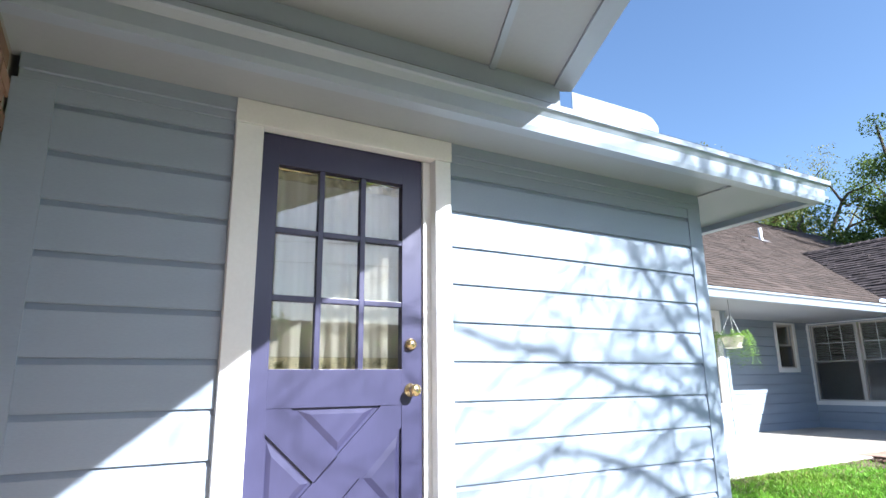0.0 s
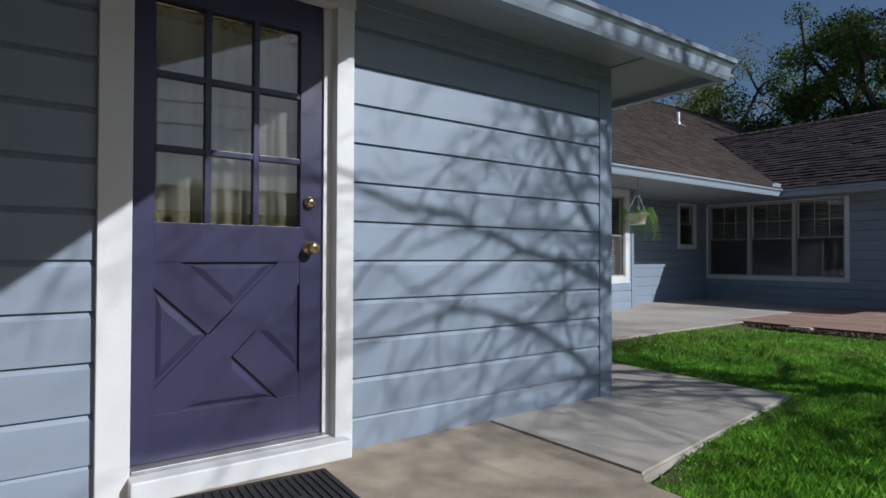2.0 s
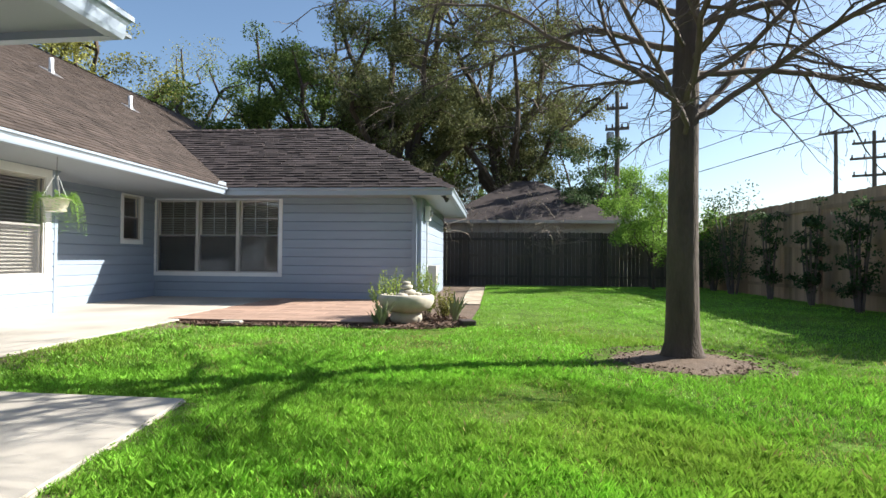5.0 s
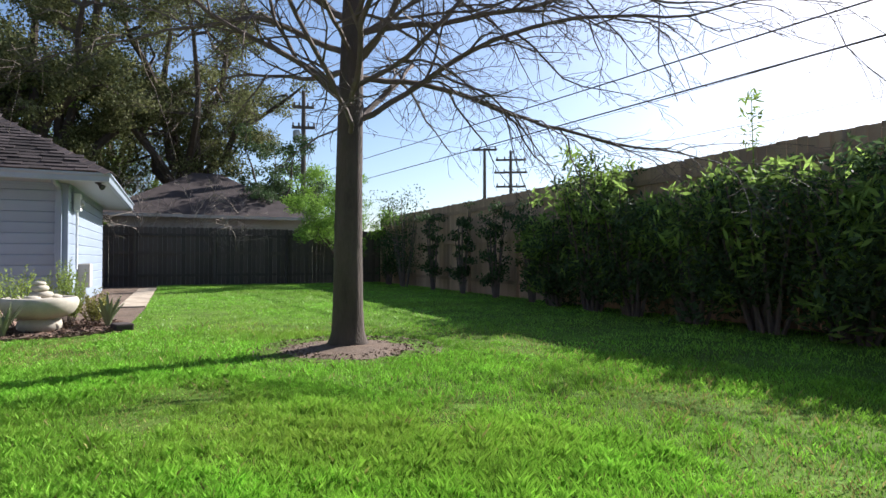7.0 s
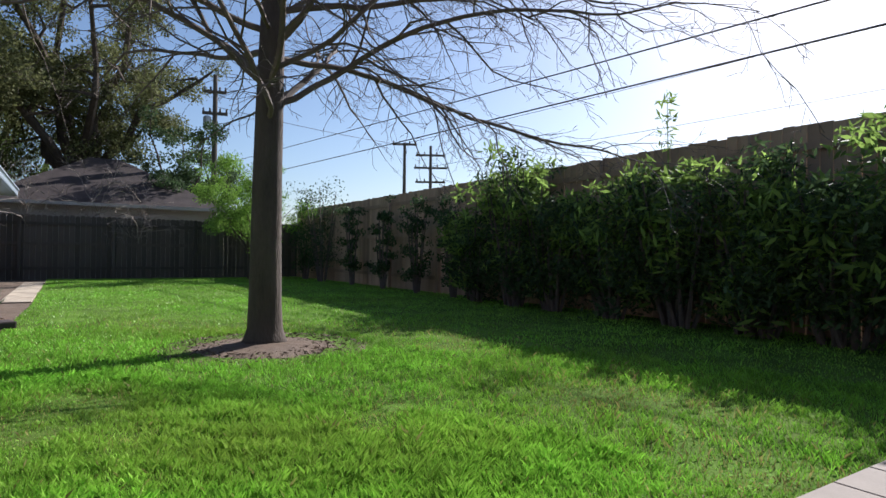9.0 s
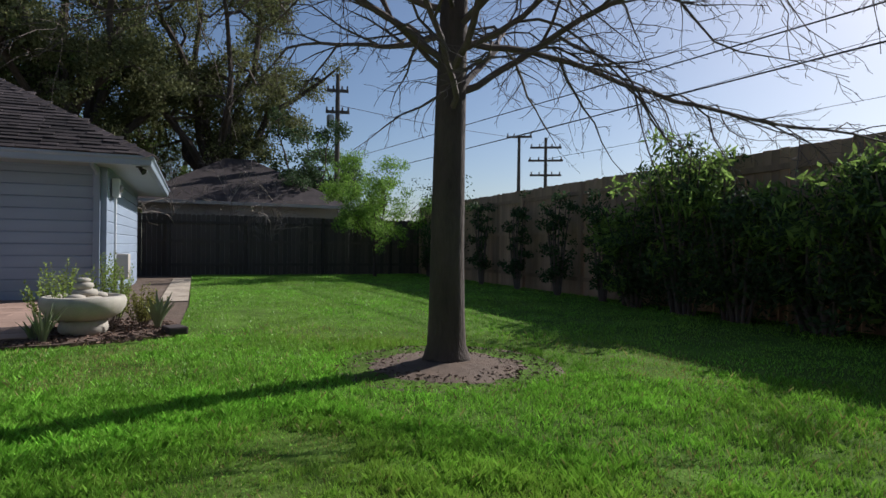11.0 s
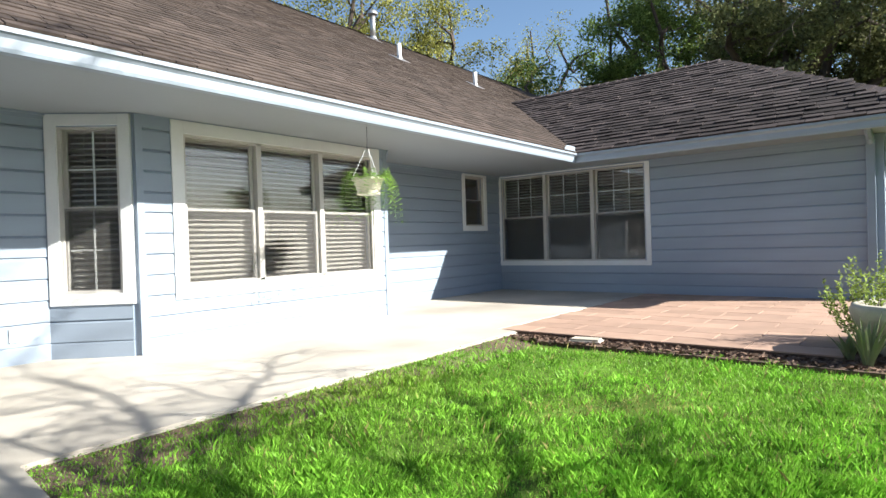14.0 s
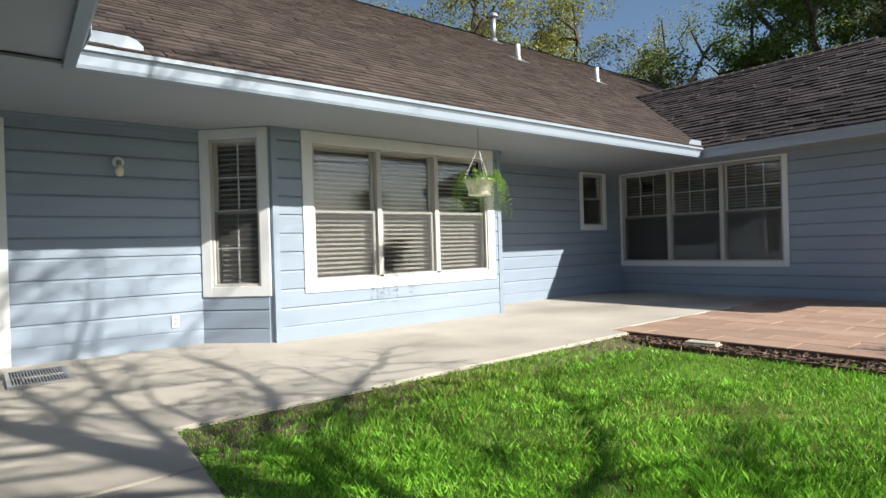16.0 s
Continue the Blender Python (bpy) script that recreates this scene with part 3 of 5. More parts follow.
# ---------------------------------------------------------------- the bare tree
def bare_tree():
    rnd = random.Random(7)
    t = thing("bare_tree", pose(7.08, -1.845, LAWN), "tall bare tree with a straight dark trunk", "tree")
    bm = bmesh.new()
    hts = [0, 0.06, 0.16, 0.4, 1.0, 1.7, 2.3, 3.0, 4.0, 5.2, 6.6, 8.2, 10]
    rad = [0.235, 0.2, 0.168, 0.155, 0.145, 0.137, 0.13, 0.118, 0.1, 0.08, 0.06, 0.035, 0.012]
    axis = [Vector((0.02 * math.sin(h * 0.9), 0.02 * math.sin(h * 0.7 + 1) - 0.02 * h * 0.3, h)) for h in hts]
    tube(bm, axis, rad, 16)
    part("trunk", bm, M_BARK, t, smooth=True)

    def at(h):
        for i in range(len(hts) - 1):
            if hts[i] <= h <= hts[i + 1]:
                f = (h - hts[i]) / (hts[i + 1] - hts[i])
                return axis[i].lerp(axis[i + 1], f), rad[i] * (1 - f) + rad[i + 1] * f

    def grow(bm, p, d, length, r, level):
        n = max(3, int(length / (0.2 if level < 2 else 0.11)))
        pts, rs, q, dd = [p], [r], p.copy(), d.copy()
        wild = (0.15, 0.22, 0.26, 0.3)[level]
        for i in range(n):
            f = (i + 1) / n
            pull = (0.05 - 0.13 * f) if level == 0 else -0.05
            dd = (dd + Vector((rnd.gauss(0, 1), rnd.gauss(0, 1), rnd.gauss(0, 0.8))) * wild + Vector((0, 0, pull))).normalized()
            q = q + dd * (length / n)
            pts.append(q.copy())
            rs.append(max(r * (1 - f) ** 0.8, (0.004, 0.003, 0.0024, 0.002)[level]))
        tube(bm, pts, rs, (6, 4, 3, 3)[level], cap=False)
        if level >= 3:
            return
        k = (max(6, int(length * 4.2)), max(4, int(length * 6.5)), max(2, int(length * 6)))[level]
        for j in range(k):
            f = 0.12 + 0.86 * (j + rnd.random()) / k
            i = min(int(f * n), n - 1)
            base = pts[i].lerp(pts[i + 1], f * n - i)
            along = (pts[i + 1] - pts[i]).normalized()
            side = along.cross(Vector((0, 0, 1))).normalized() * (1 if j % 2 else -1)
            nd = (along * rnd.uniform(0.5, 0.9) + side * rnd.uniform(0.35, 0.9) + Vector((0, 0, rnd.uniform(-0.6, 0.45)))).normalized()
            grow(bm, base, nd, length * rnd.uniform(0.22, 0.48) * (1.1 - 0.55 * f), rs[i] * 0.55, level + 1)

    for h, ang, length, up in ((2.45, 3.0, 4.6, 0.34), (2.85, 3.5, 5.0, 0.42), (3.6, 3.15, 4.9, 0.4), (3.3, 2.95, 5.3, 0.3), (4.3, 3.05, 5.4, 0.24), (2.3, 4.75, 4.6, 0.3), (2.75, 5.0, 4.8, 0.3), (3.2, 4.5, 4.4, 0.34), (2.55, 1.75, 3.3, 0.3), (3.0, 1.2, 4.2, 0.34)):
        p, r = at(h)
        bm = bmesh.new()
        d = Vector((math.cos(ang), math.sin(ang), up)).normalized()
        grow(bm, p + d * r * 0.4, d, length, 0.033, 0)
        part("branch", bm, M_TWIG, t)
    h, ang, i = 2.12, 2.75, 0
    while h < 9.3:
        p, r = at(h)
        f = (h - 2.1) / 7.2
        length = (4.7 - 2.9 * f) * rnd.uniform(0.7, 1.1)
        up = 0.24 + 0.7 * f + rnd.uniform(-0.15, 0.15)
        bm = bmesh.new()
        d = Vector((math.cos(ang), math.sin(ang), up)).normalized()
        grow(bm, p + d * r * 0.4, d, length, min(r * 0.45, (0.028, 0.038, 0.024)[i % 3]), 0)
        part("branch", bm, M_TWIG, t)
        ang += 2.4 + rnd.uniform(-0.4, 0.4)
        h += rnd.uniform(0.11, 0.23)
        i += 1
    return t


bare_tree()


# ---------------------------------------------------------------- leafy trees
def leaves(n, clumps, size, rnd, long=1.9, droop=0.0):
    """Small leaf blades, scattered in clumps of (centre, radius)."""
    c = np.array([q[0] for q in clumps], float)
    r = np.array([q[1] for q in clumps], float)
    w = r ** 2
    pick = rnd.choice(len(c), n, p=w / w.sum())
    off = rnd.normal(0, 1, (n, 3))
    off /= np.linalg.norm(off, axis=1)[:, None]
    off *= (rnd.random((n, 1)) ** 0.45)
    off[:, 2] *= 0.75
    pos = c[pick] + off * r[pick][:, None]
    a = rnd.normal(0, 1, (n, 3))
    a[:, 2] -= droop
    a /= np.linalg.norm(a, axis=1)[:, None]
    b = np.cross(a, rnd.normal(0, 1, (n, 3)))
    b /= np.linalg.norm(b, axis=1)[:, None]
    s = size * rnd.uniform(0.6, 1.4, (n, 1))
    v = np.stack([pos - a * s * long / 2, pos + b * s * 0.5, pos + a * s * long / 2, pos - b * s * 0.5], 1).reshape(-1, 3)
    return v


def quads(name, v, material, parent, label=""):
    me = bpy.data.meshes.new(name)
    n = len(v) // 4
    me.vertices.add(len(v))
    me.vertices.foreach_set("co", np.asarray(v, np.float32).ravel())
    me.loops.add(len(v))
    me.loops.foreach_set("vertex_index", np.arange(len(v), dtype=np.int32))
    me.polygons.add(n)
    me.polygons.foreach_set("loop_start", np.arange(0, len(v), 4, dtype=np.int32))
    me.polygons.foreach_set("loop_total", np.full(n, 4, np.int32))
    me.update()
    me.validate()
    return link(name, me, material, parent, label)


def leafy_tree(m, height, spread, seed, leaf, n, label, trunk_h=0.22, size=0.085, clump=0.62, trunk_r=0.34, limbs=8, boughs=5, name="tree"):
    """A trunk that forks into crooked limbs and boughs, with leaf clumps along the outer boughs."""
    rnd, nr = random.Random(seed), np.random.RandomState(seed)
    t = thing(name, m, label, "tree")
    th = height * trunk_h
    lean = Vector((rnd.uniform(-0.3, 0.3), rnd.uniform(-0.3, 0.3), 0))
    part("trunk", tubed([(0, 0, -0.1), (0.05, 0, 0.4), lean * 0.5 + Vector((0, 0, th * 0.6)), lean + Vector((0, 0, th))], [trunk_r * 1.3, trunk_r, trunk_r * 0.85, trunk_r * 0.7], 10), M_BARK, t, smooth=True)
    clumps = []

    def crooked(a, b, steps, wob):
        return [a.lerp(b, k / steps) + Vector((rnd.gauss(0, wob), rnd.gauss(0, wob), rnd.gauss(0, wob) + wob * math.sin(k / steps * 3.14))) * (0 if k in (0, steps) else 1) for k in range(steps + 1)]

    for i in range(limbs):
        a = i * 2.4 + rnd.uniform(-0.4, 0.4)
        rise = (i + rnd.uniform(0.2, 0.9)) / limbs
        e = Vector((math.cos(a), math.sin(a), 0)) * spread * (1.0 - 0.7 * rise ** 2) + Vector((0, 0, th + (height - th) * (0.2 + 0.76 * rise)))
        s = lean + Vector((0, 0, th * rnd.uniform(0.7, 1.0)))
        pts = crooked(s, e, 6, spread * 0.045)
        bm = bmesh.new()
        tube(bm, pts, [trunk_r * (0.52 - 0.42 * k / 6) for k in range(7)], 7, cap=False)
        for k in range(boughs):
            g = 0.3 + 0.7 * (k + rnd.random()) / boughs
            q = pts[min(int(g * 6), 5)]
            b = Vector((rnd.gauss(0, 1), rnd.gauss(0, 1), rnd.gauss(0.25, 0.6))).normalized() * spread * rnd.uniform(0.28, 0.5)
            bp = crooked(q, q + b, 4, spread * 0.03)
            tube(bm, bp, [trunk_r * w for w in (0.2, 0.15, 0.1, 0.06, 0.02)], 4, cap=False)
            for c in bp[2:]:
                for _ in range(2):
                    clumps.append((c + Vector((rnd.gauss(0, 0.55), rnd.gauss(0, 0.55), rnd.gauss(0.1, 0.4))) * clump, clump * rnd.uniform(0.4, 1.15)))
        clumps.append((e, clump))
        part("limb", bm, M_BARK, t)
    quads("crown", leaves(n, clumps, size, nr), leaf, t)
    return t


LEAFY = [
    # x, y, height, spread, seed, material, leaves, label
    (15.0, 20.5, 12.0, 5.0, 14, M_OAK2, 48000, "leafy tree behind the main roof"),
    (20.5, 19.5, 13.5, 5.4, 3, M_OAK2, 66000, "yellow-green leafy oak behind the house"),
    (25.5, 18.5, 12.5, 5.2, 4, M_OAK2, 64000, "sunlit leafy oak behind the house roof"),
    (28.0, 13.2, 10.8, 5.0, 5, M_OAK, 52000, "dark green live oak behind the wing"),
    (29.0, 8.2, 14.0, 5.4, 6, M_OAK, 76000, "dense green live oak behind the wing"),
    (27.8, 4.2, 17.0, 5.8, 8, M_CEDAR, 88000, "dull feathery live oak beyond the fence"),
    (30.0, -0.6, 16.5, 5.6, 9, M_CEDAR, 80000, "broad olive-brown live oak behind the garage"),
    (36.0, 20.5, 15.0, 6.0, 10, M_OAK2, 22000, "tall pale green tree far behind the house"),
    (37.0, 12.0, 15.0, 6.0, 13, M_OAK, 20000, "tall dark tree far beyond the fence"),
    (37.5, 3.5, 14.5, 5.8, 15, M_OAK, 22000, "tall shaded tree far beyond the garage"),
    (27.6, -4.1, 7.0, 2.7, 11, M_HEDGE, 22000, "dark evergreen tree beyond the back fence"),
    (34.0, -7.0, 7.2, 3.0, 12, M_LIME, 15000, "pale green spring tree beyond the fence"),
]
for x, y, h, s, seed, lm, n, lab in LEAFY:
    big = s > 4
    leafy_tree(pose(x, y, -0.15), h, s, seed, lm, n, lab, trunk_r=0.42 if big else 0.14, size=0.062 if big else 0.06, clump=(0.95 if y > 15 else 0.74) if big else 0.5, limbs=9 if big else 7, boughs=6 if big else 4)
leafy_tree(pose(20.8, -5.2, LAWN), 3.8, 1.8, 21, M_LIME, 24000, "small fresh green tree beside the fence corner", 0.36, 0.033, 0.34, 0.05, 8, 4, name="small_tree")

# ---------------------------------------------------------------- fences
def fence(name, a, b, height, board, material, label, group, z=LAWN - 0.05, dog=True, rails=True):
    m, length = frame_of(a, b)
    f = thing(name, m, label, "fence")
    bm = bmesh.new()
    x, k = 0.0, 0
    rnd = random.Random(len(name))
    me = []
    for v in range(5):
        bmv = bmesh.new()
        t = 0.02
        h = height + rnd.uniform(-0.02, 0.02)
        c = 0.036 if dog else 0.001
        pts = [(0.003, 0), (board - 0.003, 0), (board - 0.003, h - c), (board - 0.003 - c, h), (0.003 + c, h), (0.003, h - c)]
        fr = [bmv.verts.new((px, 0, pz)) for px, pz in pts]
        bk = [bmv.verts.new((px, t, pz)) for px, pz in pts]
        bmv.faces.new(fr)
        bmv.faces.new(bk[::-1])
        for i in range(6):
            bmv.faces.new((fr[i], bk[i], bk[(i + 1) % 6], fr[(i + 1) % 6]))
        bmesh.ops.recalc_face_normals(bmv, faces=bmv.faces[:])
        mm = bpy.data.meshes.new("board")
        bmv.to_mesh(mm)
        bmv.free()
        me.append(mm)
    while x < length:
        ob = link("board", me[k % 5 if k % 3 else (k * 7) % 5], material, f)
        ob.location = (x, rnd.uniform(-0.003, 0.003), z)
        x += board
        k += 1
    if rails:
        for hz in (0.35, height * 0.55, height - 0.3):
            part("rail", boxed(0, length, -0.04, -0.003, z + hz, z + hz + 0.085), material, f)
        x = 0.1
        while x < length:
            part("post", boxed(x, x + 0.09, -0.09, -0.003, z, z + height - 0.02), material, f)
            x += 2.4
    return f


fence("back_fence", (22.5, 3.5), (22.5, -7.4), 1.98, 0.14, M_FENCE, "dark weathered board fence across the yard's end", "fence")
fence("side_fence", (22.5, -7.4), (-1.5, -7.4), 2.48, 0.14, M_TALL, "tall tan board fence along the lawn", "fence", dog=False)


# ---------------------------------------------------------------- the door
def prism(bm, poly, y0, y1):
    """A plate from (x, z) corners between two depths."""
    a = [bm.verts.new((x, y0, z)) for x, z in poly]
    b = [bm.verts.new((x, y1, z)) for x, z in poly]
    n = len(poly)
    bm.faces.new(a)
    bm.faces.new(b[::-1])
    for i in range(n):
        bm.faces.new((a[i], b[i], b[(i + 1) % n], a[(i + 1) % n]))


def fix(bm):
    bmesh.ops.recalc_face_normals(bm, faces=bm.faces[:])
    return bm


def door():
    d = thing("door_1", pose(0, 2.665, 0), "violet painted door, nine panes over a crossbuck panel, closed", "door", kind="structure")
    x0, x1, z0, z1 = 0.876, 1.676, 0.105, 2.105
    gx0, gx1, gz0, gz1 = 0.957, 1.57, 1.06, 1.965
    px0, px1, pz0, pz1 = 0.965, 1.575, 0.29, 0.90
    for n, r in (("stile", (x0, gx0, z0, z1)), ("stile", (gx1, x1, z0, z1)), ("top_rail", (gx0, gx1, gz1, z1)), ("lock_rail", (gx0, gx1, pz1, gz0)), ("bottom_rail", (gx0, gx1, z0, pz0))):
        part(n, boxed(r[0], r[1], 0.0, 0.044, r[2], r[3], 0.0008), M_DOOR, d)
    part("panel_back", boxed(gx0, gx1, 0.016, 0.034, pz0, pz1), M_DOOR, d)
    w, cx, cz = 0.10, (px0 + px1) / 2, (pz0 + pz1) / 2
    a, b, c, e = gx0, gx1, pz0, pz1
    hw = w / 2
    s = (e - c) / (b - a)
    top, bot = (cx, cz + w * s), (cx, cz - w * s)
    lef, rig = (cx - w, cz), (cx + w, cz)
    bm = bmesh.new()
    prism(bm, [(a, c + w * s), (a, c), (a + w, c), (b, e - w * s), (b, e), (b - w, e)], 0.003, 0.017)
    part("cross_bar", fix(bm), M_DOOR, d)
    for poly in ([(a, e), (a, e - w * s), lef, top, (a + w, e)], [(b, c), (b, c + w * s), rig, bot, (b - w, c)]):
        bm = bmesh.new()
        prism(bm, poly, 0.003, 0.017)
        part("cross_bar", fix(bm), M_DOOR, d)
    for tri in ([(a + w, e), (b - w, e), top], [(a + w, c), (b - w, c), bot], [(a, c + w * s), (a, e - w * s), lef], [(b, c + w * s), (b, e - w * s), rig]):
        g = (sum(p[0] for p in tri) / 3, sum(p[1] for p in tri) / 3)
        bm = bmesh.new()
        lo = [bm.verts.new((g[0] + (x - g[0]) * 0.86, 0.0165, g[1] + (z - g[1]) * 0.86)) for x, z in tri]
        hi = [bm.verts.new((g[0] + (x - g[0]) * 0.58, 0.004, g[1] + (z - g[1]) * 0.58)) for x, z in tri]
        bm.faces.new(hi)
        for i in range(3):
            bm.faces.new((lo[i], lo[(i + 1) % 3], hi[(i + 1) % 3], hi[i]))
        part("raised_panel", fix(bm), M_DOOR, d)
    for i in (1, 2):
        x = gx0 + (gx1 - gx0) * i / 3
        part("muntin", boxed(x - 0.013, x + 0.013, 0.004, 0.040, gz0, gz1, 0.003), M_DOOR, d)
    for j in (1, 2):
        z = gz0 + (gz1 - gz0) * j / 3
        for i in range(3):
            xa = gx0 + (gx1 - gx0) * i / 3 + (0.013 if i else 0)
            xb = gx0 + (gx1 - gx0) * (i + 1) / 3 - (0.013 if i < 2 else 0)
            part("muntin", boxed(xa, xb, 0.004, 0.040, z - 0.013, z + 0.013, 0.003), M_DOOR, d)
    for i in range(3):
        for j in range(3):
            xa, xb = gx0 + (gx1 - gx0) * i / 3, gx0 + (gx1 - gx0) * (i + 1) / 3
            za, zb = gz0 + (gz1 - gz0) * j / 3, gz0 + (gz1 - gz0) * (j + 1) / 3
            p = part("pane", boxed(xa + 0.01, xb - 0.01, 0.020, 0.024, za + 0.01, zb - 0.01), M_GLASS, d)
            p.visible_shadow = False
    for name, z, prof in (("door_knob", 0.965, [(0.031, 0), (0.031, 0.006), (0.012, 0.012), (0.011, 0.03), (0.02, 0.036), (0.028, 0.048), (0.028, 0.06), (0.02, 0.07), (0.006, 0.072)]),
                          ("deadbolt", 1.175, [(0.029, 0), (0.028, 0.012), (0.023, 0.02), (0.021, 0.028), (0.004, 0.029)])):
        k = part(name, turned(prof, 20), M_BRASS, d, "worn brass " + name.replace("_", " "), smooth=True)
        k.matrix_basis = pose(1.613, 0, z, 90, 0, 0)
        part("keyhole", boxed(-0.002, 0.002, -0.006, 0.006, prof[-1][1] + 0.0002, prof[-1][1] + 0.002), M_WIRE, k)
    # frame and casing
    f = thing("trim_door", pose(0, 0, 0), "white painted door casing and threshold", "trim", kind="structure")
    part("casing", boxed(0.752, 0.868, 2.592, 2.65, -0.005, 2.1, 0.004), M_TRIM, f)
    part("casing", boxed(1.718, 1.808, 2.592, 2.65, 0.0, 2.1, 0.004), M_TRIM, f)
    part("casing_head", boxed(0.75, 1.814, 2.588, 2.65, 2.101, 2.209, 0.004), M_TRIM, f)
    part("jamb", boxed(0.852, 0.874, 2.651, 2.79, 0.06, 2.1), M_TRIM, f)
    part("jamb", boxed(1.679, 1.73, 2.651, 2.79, 0.06, 2.1), M_TRIM, f)
    part("jamb_head", boxed(0.852, 1.73, 2.651, 2.79, 2.107, 2.129), M_TRIM, f)
    part("threshold", boxed(0.86, 1.77, 2.52, 2.79, 0.0, 0.085, 0.008), M_TRIM, f, "scuffed white threshold")
    part("sill_plate", boxed(0.872, 1.69, 2.60, 2.76, 0.0855, 0.103, 0.004), M_STEEL, f, "metal sill plate")
    # curtain behind the panes
    c = thing("door_curtain", pose(0, 2.75, 0), "cream gathered curtain with a leafy border", "curtain")
    rnd = random.Random(5)
    for nm, z0c, z1c, mt in (("cloth", 1.115, 1.924, M_CURTAIN), ("border", 1.03, 1.114, M_BORDER), ("heading", 1.925, 1.968, M_BORDER)):
        bm = bmesh.new()
        n = 90
        low, up = [], []
        for i in range(n + 1):
            x = 0.93 + 0.67 * i / n
            y = 0.011 * math.sin(i * 0.56 + math.sin(i * 0.13) * 1.6) + 0.002 * math.sin(i * 1.3)
            low.append(bm.verts.new((x, y, z0c)))
            up.append(bm.verts.new((x, y * (0.7 if nm == "cloth" else 1), z1c)))
        for i in range(n):
            bm.faces.new((low[i], low[i + 1], up[i + 1], up[i]))
        bmesh.ops.solidify(bm, geom=bm.faces[:], thickness=0.0015)
        part(nm, bm, mt, c, smooth=True)
    part("rod", tubed([(0.90, 0, 1.975), (1.62, 0, 1.975)], 0.006), M_BRASS, c)


M_BORDER = mat("leafy_print_cloth", (0.80, 0.74, 0.54), 0.85, vary=0.15, scale=70, fine=120, bump=0.1, stain=(0.16, 0.17, 0.03), stain_amount=0.95, translucent=0.1)
door()

# doormat
mt = thing("doormat", pose(1.22, 2.21, 0.0, 0, 0, -4), "black rubber doormat before the door", "mat")
part("base", boxed(-0.36, 0.36, -0.26, 0.26, 0.001, 0.014, 0.004), M_RUBBER, mt)
bm = bmesh.new()
for i in range(22):
    x = -0.33 + i * 0.0315
    box(bm, x, x + 0.018, -0.23, 0.23, 0.014, 0.019)
part("ribs", bm, M_RUBBER, mt)
bm = bmesh.new()
for i, w in enumerate((0.03, 0.05, 0.03, 0.06, 0.04)):
    box(bm, -0.15 + i * 0.075, -0.15 + i * 0.075 + w, -0.05, 0.01, 0.0192, 0.021)
part("raised_lettering", bm, M_RUBBER, mt)

# frieze strips under the soffit
for a, b in zip(P, P[1:]):
    m, length = frame_of(a, b)
    if length < 0.3:
        continue
    bm = bmesh.new()
    box(bm, 0.0, length, -0.034, 0, 2.115, SOFFIT + (0.04 if a in P[:2] else 0)) if a != P[4] and a != P[3] else box(bm, 0.0, length, -0.03, 0, 2.163, SOFFIT)
    if a != P[4] and a != P[3]:
        box(bm, 0.0, length, -0.052, -0.034, 2.15, SOFFIT + (0.04 if a in P[:2] else 0))
    t = tagged(obj("trim_frieze", bm, M_SIDING), "blue-grey frieze board under the soffit", "trim", kind="structure")
    t.matrix_basis = m

# ---------------------------------------------------------------- roof fittings
def roof_z(y):
    return Z0 + 0.03 + PITCH * (y - EY)


for x, y, h, r, cap in ((15.4, 12.55, 0.75, 0.075, True), (13.75, 10.1, 0.34, 0.05, False), (16.15, 9.75, 0.34, 0.05, False)):
    v = thing("roof_vent", pose(x, y, roof_z(y)), "white metal flue stack with a cap on the shingle roof" if cap else "short pale vent pipe on the shingle roof", "vent pipe", "roof vents")
    part("pipe", tubed([(0, 0, -0.06), (0, 0, h)], r, 12), M_TRIM if not cap else M_STEEL, v, smooth=True)
    f = part("flashing", boxed(-0.17, 0.17, -0.2, 0.2, 0.012, 0.02), M_STEEL, v)
    f.matrix_basis = pose(0, 0, 0, math.degrees(math.atan(PITCH)), 0, 0)
    part("collar", tubed([(0, 0, -0.02), (0, 0, 0.07)], [r * 1.7, r * 1.15], 12), M_STEEL, v)
    if cap:
        part("cap", turned([(r * 1.5, h - 0.09), (r * 1.9, h - 0.08), (r * 1.9, h - 0.04), (r * 1.4, h + 0.02), (0.02, h + 0.05)], 14), M_STEEL, v)


def splash(m, label, length=0.36, other=0.3):
    s = thing("gutter_splash_guard", m, label, "gutter guard", "splash guards")
    for n, ln, turn in ((0, length, 0), (1, other, -90)):
        if not ln:
            continue
        bm = bmesh.new()
        prism(bm, [(0, 0), (ln, 0), (ln, 0.075), (ln - 0.04, 0.115), (ln - 0.1, 0.13), (0, 0.13)], -0.004, 0.0)
        part("plate", fix(bm), M_GUTTER, s).matrix_basis = pose(0.004 * n, 0, 0, 0, 0, turn)


splash(pose(DI + 0.02, EY + 0.03, EAVE - 0.01), "pale metal splash guard on the gutter's inner corner")
splash(pose(EX - 0.03, EY + 0.02, EAVE - 0.02, 0, 0, 180), "pale metal splash guard where two gutters meet")
splash(pose(2.28, DY + 0.03, EAVE - 0.01), "pale metal splash guard on the gutter above the door", 0.62, 0)

